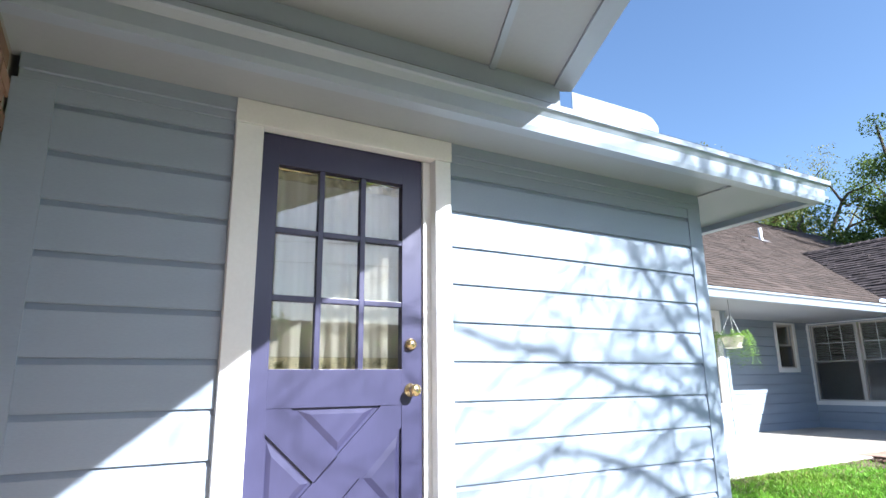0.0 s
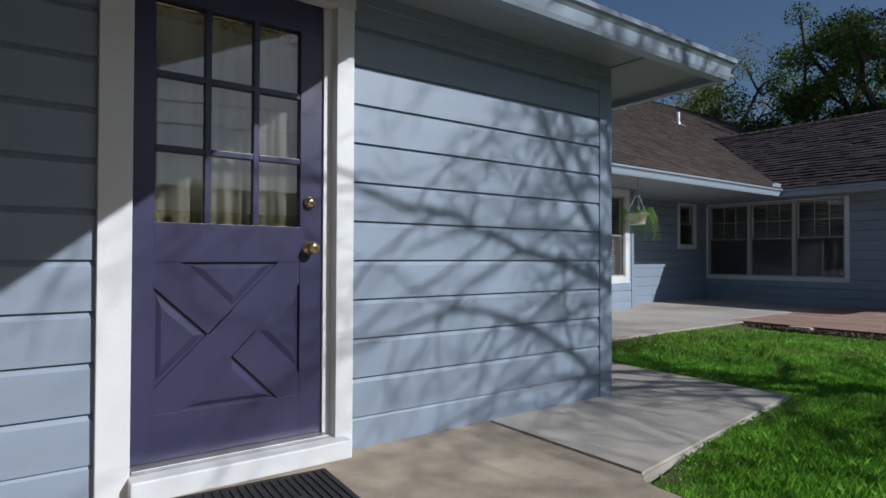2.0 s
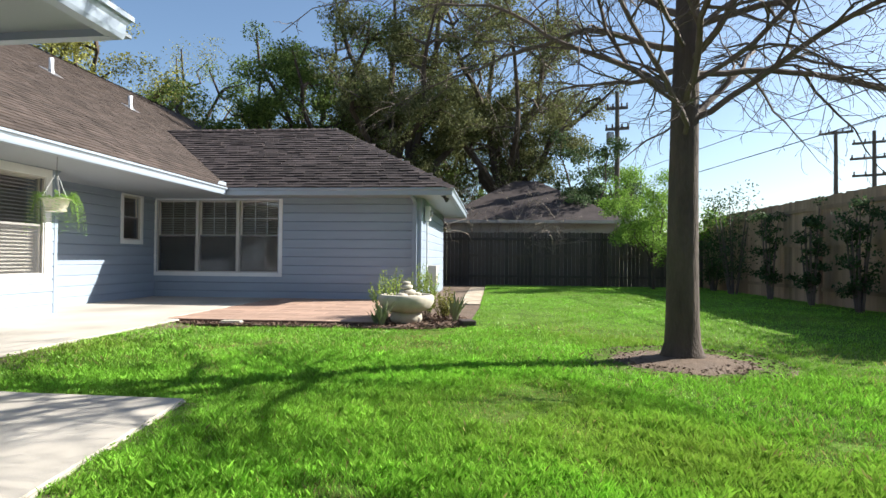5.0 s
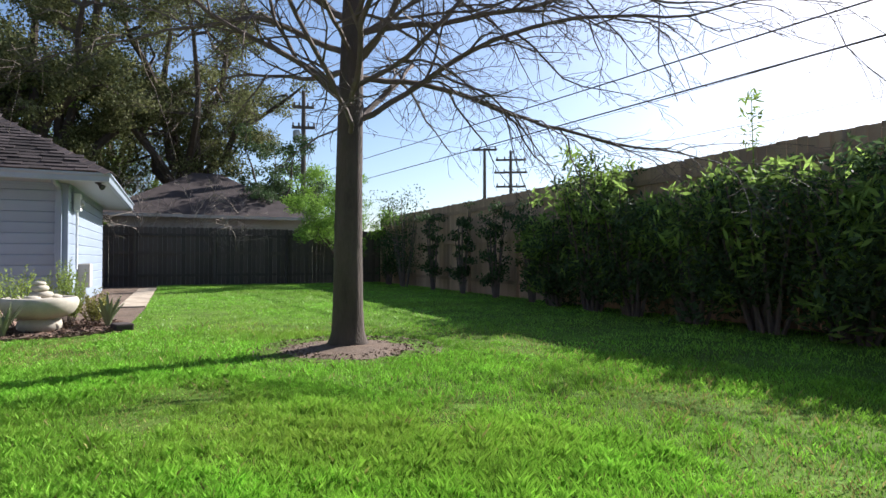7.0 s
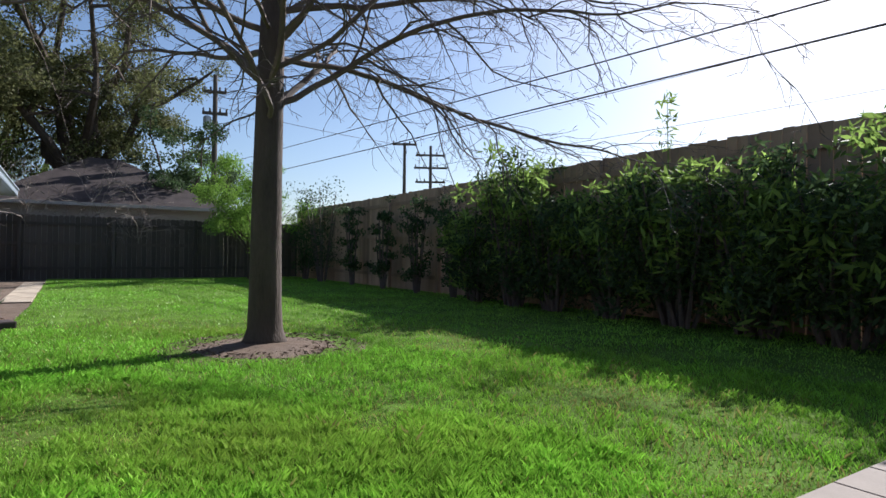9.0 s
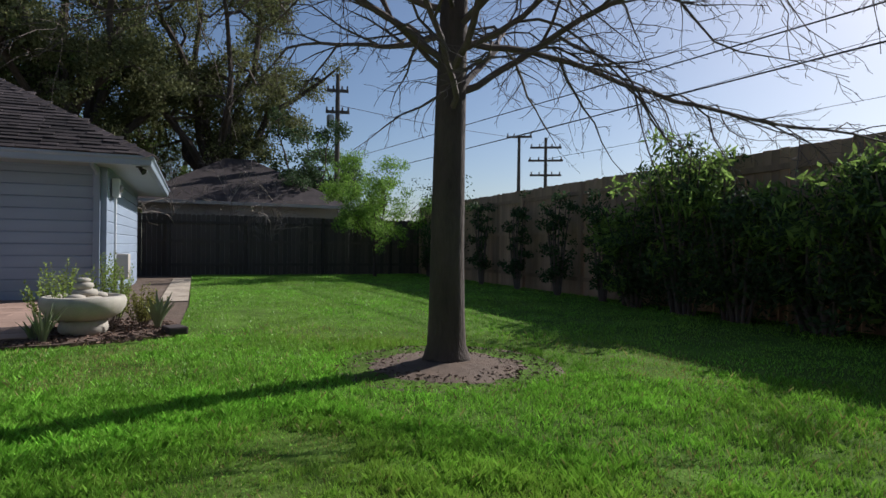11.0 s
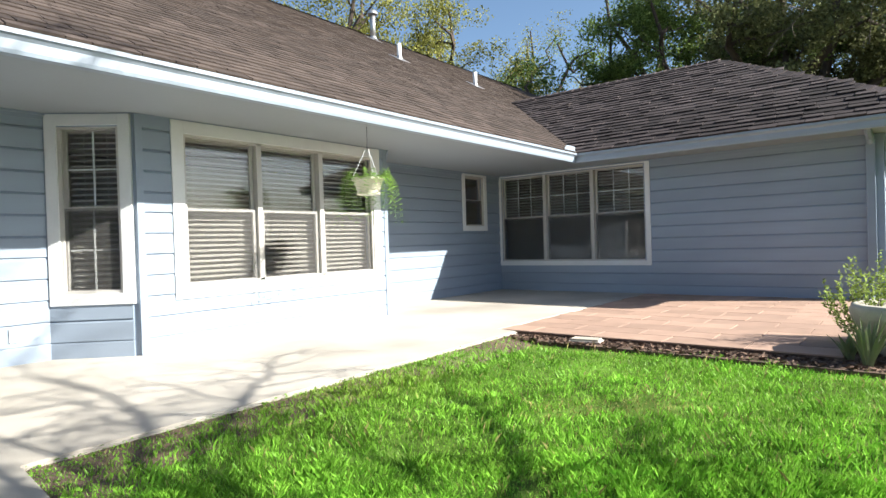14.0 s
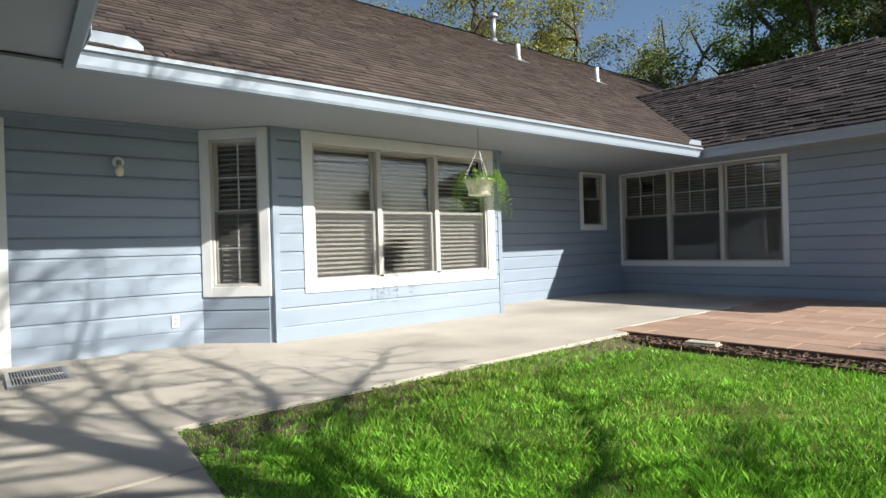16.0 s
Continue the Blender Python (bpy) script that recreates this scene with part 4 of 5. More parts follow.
ds = thing("downspout", pose(13.5, 1.66, 0), "blue-grey rectangular downspout at the wing corner", "downspout")
bm = bmesh.new()
hexa(bm, [(-0.6, -0.04, 2.2), (-0.52, -0.04, 2.2), (-0.52, 0.04, 2.2), (-0.6, 0.04, 2.2), (-0.6, -0.04, 2.26), (-0.52, -0.04, 2.26), (-0.52, 0.04, 2.26), (-0.6, 0.04, 2.26)])
part("outlet", bm, M_SOFFIT, ds)
part("pipe", boxed(0.0, 0.075, -0.05, 0.05, 0.06, 2.1, 0.008), M_SIDING, ds)
part("elbow", tubed([(-0.56, 0, 2.22), (-0.45, 0, 2.15), (-0.05, 0, 2.12), (0.038, 0, 2.05)], 0.045, 8), M_SIDING, ds)
part("shoe", tubed([(0.038, 0, 0.1), (0.02, 0, 0.03), (-0.12, 0, -0.02)], 0.045, 8), M_SIDING, ds)

mb = thing("meter_box", pose(14.15, 1.53, 1.72), "white electric meter box with conduit on the wing wall", "meter box")
part("box", boxed(-0.12, 0.12, -0.14, -0.03, 0, 0.32, 0.008), M_TRIM, mb)
part("dial", turned([(0.07, 0), (0.07, 0.03), (0.05, 0.05)], 16), M_STEEL, mb).matrix_basis = pose(0, -0.14, 0.15, 90, 0, 0)
part("conduit", tubed([(0, -0.07, 0), (0, -0.07, -1.1)], 0.022, 8), M_TRIM, mb)
ac = thing("utility_box", pose(14.9, 1.42, 0.0), "grey utility box on the wing's side wall", "utility box")
part("case", boxed(-0.2, 0.2, -0.12, 0.1, 0.25, 0.72, 0.02), M_GARAGE, ac)
part("pipe", tubed([(0.05, 0.0, 0.25), (0.05, 0.0, -0.08)], 0.025, 8), M_STEEL, ac)
part("pipe", tubed([(-0.05, 0.0, 0.25), (-0.05, 0.0, -0.08)], 0.025, 8), M_STEEL, ac)
fl = thing("flood_light", pose(13.2, 1.02, SOFFIT), "small dark twin flood light under the eave", "lamp")
part("plate", turned([(0.05, -0.02), (0.05, 0.0)], 14), M_WIRE, fl)
for sx in (-1, 1):
    part("head", turned([(0.02, 0), (0.025, 0.03), (0.05, 0.1), (0.052, 0.12)], 12), M_WIRE, fl).matrix_basis = pose(0.03 * sx, 0, -0.02, 140, 40 * sx, 0)

# casing of a second door on the court wall, only its edge is seen
tagged(obj("trim_side_door", boxed(4.2, 4.33, 7.165, 7.2, -0.005, 2.11, 0.004), M_TRIM), "white painted casing of a side door", "trim", kind="structure")

# porch bulb, socket outlet, floor vent by the court wall
pb = thing("wall_lamp", pose(5.18, 7.175, 1.74), "bare white jelly-jar wall lamp, unlit, on the siding", "lamp")
part("base", turned([(0.05, 0), (0.05, 0.02), (0.03, 0.03)], 16), M_TRIM, pb).matrix_basis = pose(0, 0, 0.05, 90, 0, 0)
part("socket", tubed([(0, -0.02, 0.05), (0, -0.06, 0.05), (0, -0.07, 0.01)], 0.02, 10), M_STEEL, pb)
part("bulb", turned([(0.018, 0.02), (0.034, -0.01), (0.04, -0.04), (0.03, -0.075), (0.006, -0.09)], 16), M_PLASTIC, pb, smooth=True).matrix_basis = pose(0, -0.07, 0, 0, 0, 0)
so = thing("outlet", pose(5.64, 7.176, 0.25), "weathered white outdoor socket on the siding", "outlet")
part("plate", boxed(-0.035, 0.035, -0.012, 0.0, -0.058, 0.058, 0.004), M_TRIM, so)
for z in (-0.022, 0.022):
    part("receptacle", turned([(0.017, 0), (0.017, 0.003)], 14), M_GARAGE, so).matrix_basis = pose(0, -0.012, z, 90, 0, 0)
fv = thing("floor_grate", pose(4.46, 6.43, 0.0), "black metal vent grate lying on the concrete", "grate")
for r in ((-0.2, 0.2, -0.33, -0.30), (-0.2, 0.2, 0.30, 0.33), (-0.2, -0.17, -0.3, 0.3), (0.17, 0.2, -0.3, 0.3), (-0.17, 0.17, -0.012, 0.012)):
    part("frame_bar", boxed(r[0], r[1], r[2], r[3], 0.002, 0.022), M_STEEL, fv)
bm = bmesh.new()
for i in range(17):
    x = -0.16 + i * 0.02
    box(bm, x, x + 0.008, -0.3, -0.012, 0.004, 0.018)
    box(bm, x, x + 0.008, 0.012, 0.3, 0.004, 0.018)
part("bars", bm, M_STEEL, fv)
part("pan", boxed(-0.17, 0.17, -0.3, 0.3, 0.001, 0.003), M_WIRE, fv)

# ---------------------------------------------------------------- hanging basket
hb = thing("hanging_basket", pose(8.33, 5.62, 1.46), "cream plastic hanging basket with a trailing fern", "plant pot")
part("pot", turned([(0.105, 0), (0.112, 0.01), (0.15, 0.13), (0.17, 0.135), (0.172, 0.16), (0.158, 0.16), (0.148, 0.13), (0.02, 0.12)], 28), M_PLASTIC, hb, smooth=True)
part("saucer", turned([(0.07, -0.02), (0.12, -0.012), (0.125, 0.004), (0.1, 0.002)], 24), M_PLASTIC, hb)
for k in range(3):
    a = k * 2.094 + 0.4
    part("hanger", tubed([(0.165 * math.cos(a), 0.165 * math.sin(a), 0.15), (0.02 * math.cos(a), 0.02 * math.sin(a), 0.45)], 0.003, 5), M_TRIM, hb)
part("chain", tubed([(0, 0, 0.44), (0, 0, 0.69)], 0.003, 5), M_WIRE, hb)
part("hook", tubed([(0, 0, 0.71), (0, 0, 0.69), (0.012, 0, 0.675), (0, 0, 0.66), (-0.01, 0, 0.672)], 0.003, 5), M_STEEL, hb)
nr = np.random.RandomState(31)
fr = []
for k in range(84):
    a, ln, up = nr.uniform(0, 6.283), nr.uniform(0.2, 0.5), nr.uniform(0.0, 0.09)
    for j in range(18):
        f = (j + 1) / 18
        r = 0.155 + ln * 0.42 * math.sin(min(f * 1.4, 1.57))
        z = 0.15 + up * math.sin(f * 3.14) * 1.6 - ln * 0.95 * f ** 2.1
        p = np.array([r * math.cos(a), r * math.sin(a), z])
        for s in (-1, 1):
            side = np.array([-math.sin(a), math.cos(a), nr.uniform(-0.6, 0.3)]) * s * nr.uniform(0.010, 0.028) + nr.normal(0, 0.006, 3)
            wd = np.array([math.cos(a), math.sin(a), -0.8]) * 0.0032
            fr += [p - wd, p + side - wd * 0.3, p + side + wd * 0.3, p + wd]
quads("fern", np.array(fr), M_FERN, hb, "trailing green fern fronds")

# ---------------------------------------------------------------- fountain bed
slab("pavement_bed", [(8.96, 4.44), (9.235, 4.44), (9.235, 1.64), (9.9, 1.64), (10.6, 1.66), (10.9, 0.9), (10.6, 0.36), (9.75, 0.3), (9.2, 0.75), (8.9, 1.35)], -0.14, -0.035, M_MULCH, "dark bark mulch bed beside the patio", "flower bed")
nr = np.random.RandomState(8)


def scatter_chips(name, n, region, z, size, material, label, category):
    v = []
    while len(v) < 4 * n:
        x, y = region(nr)
        a, b = nr.normal(0, 1, 3), nr.normal(0, 1, 3)
        a[2] *= 0.35
        a /= np.linalg.norm(a)
        b = np.cross(a, b)
        b /= np.linalg.norm(b)
        s = size * nr.uniform(0.5, 1.5)
        p = np.array([x, y, z + nr.uniform(0, size * 0.5)])
        v += [p - a * s, p + b * s * 0.35, p + a * s, p - b * s * 0.35]
    return tagged(quads(name, np.array(v), material, None), label, category, kind="stuff")


def bed_region(r):
    if r.random_sample() < 0.55:
        return r.uniform(8.93, 9.25), r.uniform(1.3, 4.45)
    a, d = r.uniform(0, 6.283), math.sqrt(r.random_sample())
    return 9.85 + 1.0 * d * math.cos(a), 0.98 + 0.66 * d * math.sin(a)


scatter_chips("bark_chips", 3400, bed_region, -0.04, 0.03, M_MULCH, "loose reddish bark chips in the bed", "mulch")
fo = thing("stone_fountain", pose(9.62, 1.24, -0.04) @ Matrix.Diagonal((0.95, 0.95, 1.1, 1.0)), "cast stone bowl fountain with a stacked pebble top", "fountain")
part("foot", turned([(0.2, 0), (0.235, 0.03), (0.245, 0.07), (0.23, 0.12), (0.19, 0.155), (0.18, 0.17)], 28), M_STONE, fo, smooth=True)
part("bowl", turned([(0.18, 0.135), (0.29, 0.155), (0.37, 0.2), (0.415, 0.265), (0.425, 0.32), (0.405, 0.36), (0.37, 0.37), (0.345, 0.35), (0.32, 0.31), (0.2, 0.28), (0.02, 0.275)], 36), M_STONE, fo, smooth=True)
for x, y, z, r, h in ((0.0, -0.02, 0.275, 0.19, 0.09), (0.02, -0.01, 0.355, 0.14, 0.08), (0.0, 0.0, 0.428, 0.105, 0.07), (0.01, 0.01, 0.492, 0.08, 0.045)):
    p = part("pebble", turned([(r * 0.5, 0), (r * 0.9, h * 0.2), (r, h * 0.5), (r * 0.88, h * 0.82), (r * 0.45, h)], 22), M_STONE, fo, smooth=True)
    p.location = (x, y, z)
    p.scale = (1.08, 0.95, 1)
for x, y, r in ((0.2, -0.12, 0.09), (-0.18, 0.05, 0.1)):
    p = part("pebble", turned([(r * 0.5, 0), (r, 0.035), (r * 0.9, 0.06), (r * 0.4, 0.075)], 18), M_STONE, fo, smooth=True)
    p.location = (x, y, 0.315)


def agave(m, n, length, label, seed, width=0.022):
    rnd = random.Random(seed)
    t = thing("agave_plant", m, label, "plant", "spiky plants")
    for k in range(n):
        a = k * 2.4 + rnd.uniform(-0.3, 0.3)
        out, ln = rnd.uniform(0.15, 0.6), length * rnd.uniform(0.7, 1.1)
        d, s = Vector((math.cos(a), math.sin(a), 0)), Vector((-math.sin(a), math.cos(a), 0))
        bm = bmesh.new()
        rows = []
        for j in range(6):
            f = j / 5
            p = d * (0.015 + ln * out * f ** 1.3) + Vector((0, 0, ln * f * math.sqrt(max(0.1, 1 - out * out * f))))
            w = width * (1 - f ** 2) * (0.8 + 0.6 * math.sin(f * 3)) + 0.0008
            up = d * (-0.007 * (1 - f)) + Vector((0, 0, 0.004))
            rows.append([bm.verts.new(p - s * w + up), bm.verts.new(p - d * -0.006 * (1 - f)), bm.verts.new(p + s * w + up), bm.verts.new(p + d * 0.012 * (1 - f))])
        for r, q in zip(rows, rows[1:]):
            for i in range(4):
                bm.faces.new((r[i], r[(i + 1) % 4], q[(i + 1) % 4], q[i]))
        part("leaf", fix(bm), M_AGAVE, t)
    return t


agave(pose(9.85, 0.55, -0.04), 11, 0.42, "spiky grey-green agave in the mulch bed", 3, 0.03)
agave(pose(9.1, 1.5, -0.04), 24, 0.38, "tuft of spiky leaves beside the fountain", 4, 0.012)
agave(pose(9.3, 1.62, -0.04), 9, 0.22, "small tuft of pale striped leaves", 5, 0.02)


def herb(m, h, spread, n, seed, label, leaf=None):
    rnd, nr2 = random.Random(seed), np.random.RandomState(seed)
    t = thing("garden_shrub", m, label, "shrub", "bed shrubs")
    v = []
    for k in range(n):
        a, out = rnd.uniform(0, 6.283), spread * math.sqrt(rnd.random())
        e = Vector((math.cos(a) * out, math.sin(a) * out, h * rnd.uniform(0.6, 1.05) * (1 - 0.35 * out / spread)))
        b = Vector((e.x * 0.3, e.y * 0.3, 0))
        bmid = b.lerp(e, 0.5) + Vector((e.x * 0.12, e.y * 0.12, 0.02))
        if k < 26:
            part("stem", tubed([b, bmid, e], [0.005, 0.004, 0.0015], 4), M_TWIG, t)
        for j in range(34):
            f = 0.2 + 0.8 * j / 33
            p = np.array(b.lerp(bmid, f * 2) if f < 0.5 else bmid.lerp(e, f * 2 - 1))
            dd = nr2.normal(0, 1, 3)
            dd[2] = abs(dd[2]) * 0.8
            dd /= np.linalg.norm(dd)
            w = np.cross(dd, nr2.normal(0, 1, 3))
            w *= 0.009 / np.linalg.norm(w)
            ln = nr2.uniform(0.02, 0.045)
            v += [p, p + dd * ln * 0.5 + w, p + dd * ln, p + dd * ln * 0.5 - w]
    quads("foliage", np.array(v), leaf or M_HERB, t)
    return t


herb(pose(10.0, 1.52, -0.04), 0.85, 0.36, 80, 41, "feathery green shrub behind the fountain")
herb(pose(10.25, 1.05, -0.04), 0.95, 0.26, 70, 42, "upright rosemary-like shrub behind the fountain")
herb(pose(10.1, 0.72, -0.04), 0.5, 0.28, 46, 43, "straggly dry grassy shrub in the bed", M_OAK2)

es = thing("edging_stone", pose(9.42, 0.36, -0.05, 0, 0, 20), "flat dark edging stone at the end of the bed", "stone")
part("slab", boxed(-0.13, 0.13, -0.1, 0.1, 0, 0.085, 0.02), M_SHADED_SHINGLE, es)

jb = thing("irrigation_box", pose(9.12, 3.62, -0.03, 0, 0, 8), "flat pale grey irrigation box lid in the mulch", "box")
part("lid", boxed(-0.07, 0.07, -0.13, 0.13, 0.012, 0.03, 0.004), M_STONE, jb)
part("rim", boxed(-0.085, 0.085, -0.145, 0.145, 0.0, 0.0115, 0.003), M_GARAGE, jb)

# side path of slabs beside the wing
x = 13.45
k = 0
while x < 20.5:
    s = slab("pavement_side", [(x, 0.27), (x + 0.88, 0.27), (x + 0.88, 0.72), (x, 0.72)], -0.14, -0.055, M_AGG, "tan concrete stepping slab beside the wing", "pavement")
    x += 0.9
bm = bmesh.new()
vs = [bm.verts.new(p) for p in ((10.5, 0.26, -0.08), (22.5, 0.26, -0.08), (22.5, 3.5, -0.08), (19.3, 3.5, -0.08), (19.3, 1.6, -0.08), (10.5, 1.7, -0.08))]
bm.faces.new(vs)
tagged(obj("ground_side", bm, M_EARTH), "bare earth strip beside the wing", "ground", kind="structure")

# earth ring round the tree
bm = bmesh.new()
rnd = random.Random(2)
prev = None
rings = []
for r, z in ((1.0, LAWN - 0.03), (0.93, LAWN + 0.005), (0.8, LAWN - 0.012), (0.5, LAWN + 0.01), (0.22, LAWN + 0.035), (0.05, LAWN + 0.045)):
    rings.append([bm.verts.new((6.97 + (r + rnd.uniform(-0.04, 0.04) * (r > 0.3)) * math.cos(k * math.pi / 24), -1.8 + (r + rnd.uniform(-0.04, 0.04) * (r > 0.3)) * math.sin(k * math.pi / 24), z + rnd.uniform(-0.006, 0.006))) for k in range(48)])
for a, b in zip(rings, rings[1:]):
    for k in range(48):
        bm.faces.new((a[k], a[(k + 1) % 48], b[(k + 1) % 48], b[k]))
tagged(obj("ground_tree_ring", fix(bm), M_EARTH, smooth=True), "ring of bare crumbly earth round the tree", "ground", kind="structure")


def ring_region(r):
    a, d = r.uniform(0, 6.283), math.sqrt(r.random_sample())
    return 6.97 + 0.93 * d * math.cos(a), -1.8 + 0.93 * d * math.sin(a)


scatter_chips("leaf_litter", 1600, ring_region, LAWN + 0.012, 0.016, M_EARTH, "crumbs of soil and dry litter under the tree", "litter")

# ---------------------------------------------------------------- garage beyond the fence
g = thing("neighbour_garage", pose(24.2, -1.6, -0.15), "beige garage, its low hip roof darkened for tree shade, beyond the fence", "building")
part("wall", boxed(0, 5.5, -3.1, 3.4, 0, 2.45), M_GARAGE, g)
bm = bmesh.new()
pts = [(-0.45, -3.6, 2.52), (-0.45, 3.9, 2.52), (6, 3.9, 2.52), (6, -3.6, 2.52)]
base = [bm.verts.new(p) for p in pts]
top = [bm.verts.new((2.8, -0.3, 4.45)), bm.verts.new((2.8, 0.7, 4.45))]
for f in ((base[0], base[1], top[1], top[0]), (base[1], base[2], top[1]), (base[2], base[3], top[0], top[1]), (base[3], base[0], top[0]), tuple(base[::-1])):
    bm.faces.new(f)
# tree shade is put into this roof's dark colour
part("roof", fix(bm), M_SHADED_SHINGLE, g)
part("fascia", boxed(-0.47, -0.44, -3.62, 3.92, 2.42, 2.53), M_GARAGE, g)
bm = bmesh.new()
for i in range(12):
    box(bm, -0.012, -0.001, -3.1, 3.4, 0.2 + i * 0.19, 0.2 + i * 0.19 + 0.012)
part("siding_lines", bm, M_GARAGE, g)

def bare_shrub(m, height, seed, label):
    """A leafless shrub: crooked pale stems that fork into twigs."""
    rnd = random.Random(seed)
    t = thing("bare_shrub", m, label, "shrub", "bare shrubs")
    for k in range(5):
        bm = bmesh.new()
        todo = [(Vector((rnd.uniform(-0.1, 0.1), rnd.uniform(-0.1, 0.1), 0)), Vector((rnd.gauss(0, 0.22), rnd.gauss(0, 0.3), 1)).normalized(), height * rnd.uniform(0.55, 0.8), 0.03, 0)]
        while todo:
            p, d, ln, r, lv = todo.pop()
            pts = [p]
            for _ in range(5):
                d = (d + Vector((rnd.gauss(0, 0.22), rnd.gauss(0, 0.22), rnd.gauss(0, 0.15)))).normalized()
                pts.append(pts[-1] + d * ln / 5)
            tube(bm, pts, [max(r * (1 - 0.16 * i), 0.004) for i in range(6)], 4, cap=False)
            if lv < 3:
                for i in (2, 3, 4, 5, 5):
                    todo.append((pts[i], (d + Vector((rnd.gauss(0, 0.7), rnd.gauss(0, 0.7), rnd.gauss(0.1, 0.5)))).normalized(), ln * rnd.uniform(0.35, 0.55), r * 0.5, lv + 1))
        part("stem", bm, M_PALE_TWIG, t)
    return t


M_PALE_TWIG = mat("pale_grey_twig", (0.25, 0.21, 0.175), 0.9, vary=0.2, scale=5, fine=40, bump=0.2)
bare_shrub(pose(23.2, 0.2, -0.15), 4.0, 3, "leafless pale crape myrtle before the garage roof")
bare_shrub(pose(23.3, -2.6, -0.15), 3.4, 5, "small leafless shrub behind the board fence")

# ---------------------------------------------------------------- utility poles and cables
def pole(x, y, h, arms, label):
    t = thing("utility_pole", pose(x, y, -0.2), label, "utility pole", "utility poles")
    part("post", tubed([(0, 0, 0), (0, 0, h * 0.6), (0, 0, h)], [0.13, 0.11, 0.085], 10), M_POLE, t)
    for z, w, a in arms:
        c = part("crossarm", boxed(-w / 2, w / 2, -0.05, 0.05, -0.06, 0.06), M_POLE, t)
        c.matrix_basis = pose(0, 0, z, 0, 0, a)
        for s in (-0.45, -0.2, 0.2, 0.45):
            part("insulator", turned([(0.025, 0.06), (0.05, 0.1), (0.03, 0.14), (0.045, 0.18), (0.02, 0.22)], 8), M_POLE, c).location = (w * s, 0, 0)
    return t


p3 = pole(27.2, -5.35, 8.4, ((6.8, 1.0, 75), (7.7, 0.9, 75)), "dark wooden utility pole with a transformer arm")
part("transformer", turned([(0.14, 0), (0.16, 0.05), (0.16, 0.5), (0.1, 0.56)], 12), M_STEEL, p3).location = (0.0, 0.3, 6.1)
pole(33, -17.6, 7.85, ((7.75, 1.5, 60),), "wooden utility pole with one crossarm")
pole(33.2, -19.6, 7.9, ((7.3, 1.9, 60), (6.5, 2.1, 60), (5.6, 1.9, 60)), "wooden utility pole with three crossarms")
pole(70, -11.1, 10.4, ((9.1, 1.2, 90),), "far wooden utility pole holding the cables")
CABLES = [((-16, -10, 3.38), (70, -11.1, 7.33), 0.02), ((-16, -10, 3.5), (70, -11.1, 9.34), 0.018), ((27.2, -5.35, 6.9), (33, -17.6, 7.5), 0.012),
          ((33, -17.6, 7.6), (0, -26, 9.5), 0.012), ((33.2, -19.6, 6.4), (0, -28, 7.5), 0.012)]
for a, b, r in CABLES:
    a, b = Vector(a), Vector(b)
    pts = [a.lerp(b, i / 24) - Vector((0, 0, 0.12 * (1 - (i / 12 - 1) ** 2))) for i in range(25)]
    tagged(obj("overhead_cable", tubed(pts, r, 6), M_WIRE), "thin black overhead cable between the poles", "cable", "overhead cables")


# ---------------------------------------------------------------- hedge row along the tall fence
def shrub(x, y, h, w, n, leaf, seed, label, size=0.05, long=2.0, low=0.15, group="fence shrubs"):
    rnd, nr2 = random.Random(seed), np.random.RandomState(seed)
    t = thing("fence_shrub", pose(x, y, LAWN), label, "shrub", group)
    clumps = []
    for k in range(7):
        a = k * 2.4
        e = Vector((math.cos(a) * w * 0.5, math.sin(a) * w * 0.3, h * rnd.uniform(0.55, 0.92)))
        b = Vector((e.x * 0.2, e.y * 0.2, 0))
        part("stem", tubed([b, b.lerp(e, 0.5) + Vector((0.03, 0, 0)), e], [0.03, 0.022, 0.008], 5), M_TWIG, t)
        for f in (low, 0.35, 0.55, 0.75, 0.92, 1.0):
            clumps.append((b.lerp(e, f) + Vector((rnd.gauss(0, 0.2) * w, rnd.gauss(0, 0.12) * w, rnd.gauss(0, 0.1))), rnd.uniform(0.14, 0.34) * w))
    quads("foliage", leaves(n, clumps, size, nr2, long), leaf, t)
    return t


for i, (x, h, w) in enumerate(((20.4, 2.4, 1.1), (18.9, 3.35, 1.7), (16.6, 2.35, 0.6), (14.7, 2.35, 0.6), (13.0, 2.5, 0.7), (11.5, 2.1, 0.6))):
    shrub(x, -6.95, h, w, 2400, M_HEDGE, 60 + i, "dark evergreen shrub trained against the fence", low=0.3, size=0.036)
for i, (x, h, w) in enumerate(((10.4, 1.9, 1.1), (9.25, 2.7, 1.3), (8.3, 2.0, 1.1), (7.1, 1.85, 1.3), (6.0, 2.1, 1.3), (5.0, 2.1, 1.3), (4.1, 2.25, 1.4), (3.1, 2.25, 1.4), (2.0, 2.25, 1.4), (0.8, 2.25, 1.4))):
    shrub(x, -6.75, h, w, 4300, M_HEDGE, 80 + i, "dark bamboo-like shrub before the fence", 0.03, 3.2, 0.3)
    # backlight on the tops is put into these brighter leaves
    shrub(x + 0.2, -6.8, h + 0.22, w * 0.95, 1500, M_BAMBOO, 100 + i, "bamboo shoots above the dark hedge, leaves brightened for backlight", 0.04, 4.2, 0.86)
sp = thing("bamboo_cane", pose(6.2, -6.75, LAWN), "single tall bamboo cane above the hedge", "bamboo")
part("cane", tubed([(0, 0, 0), (0.02, 0, 1.5), (0.05, 0.02, 3.05)], [0.014, 0.01, 0.003], 6), M_BAMBOO, sp)
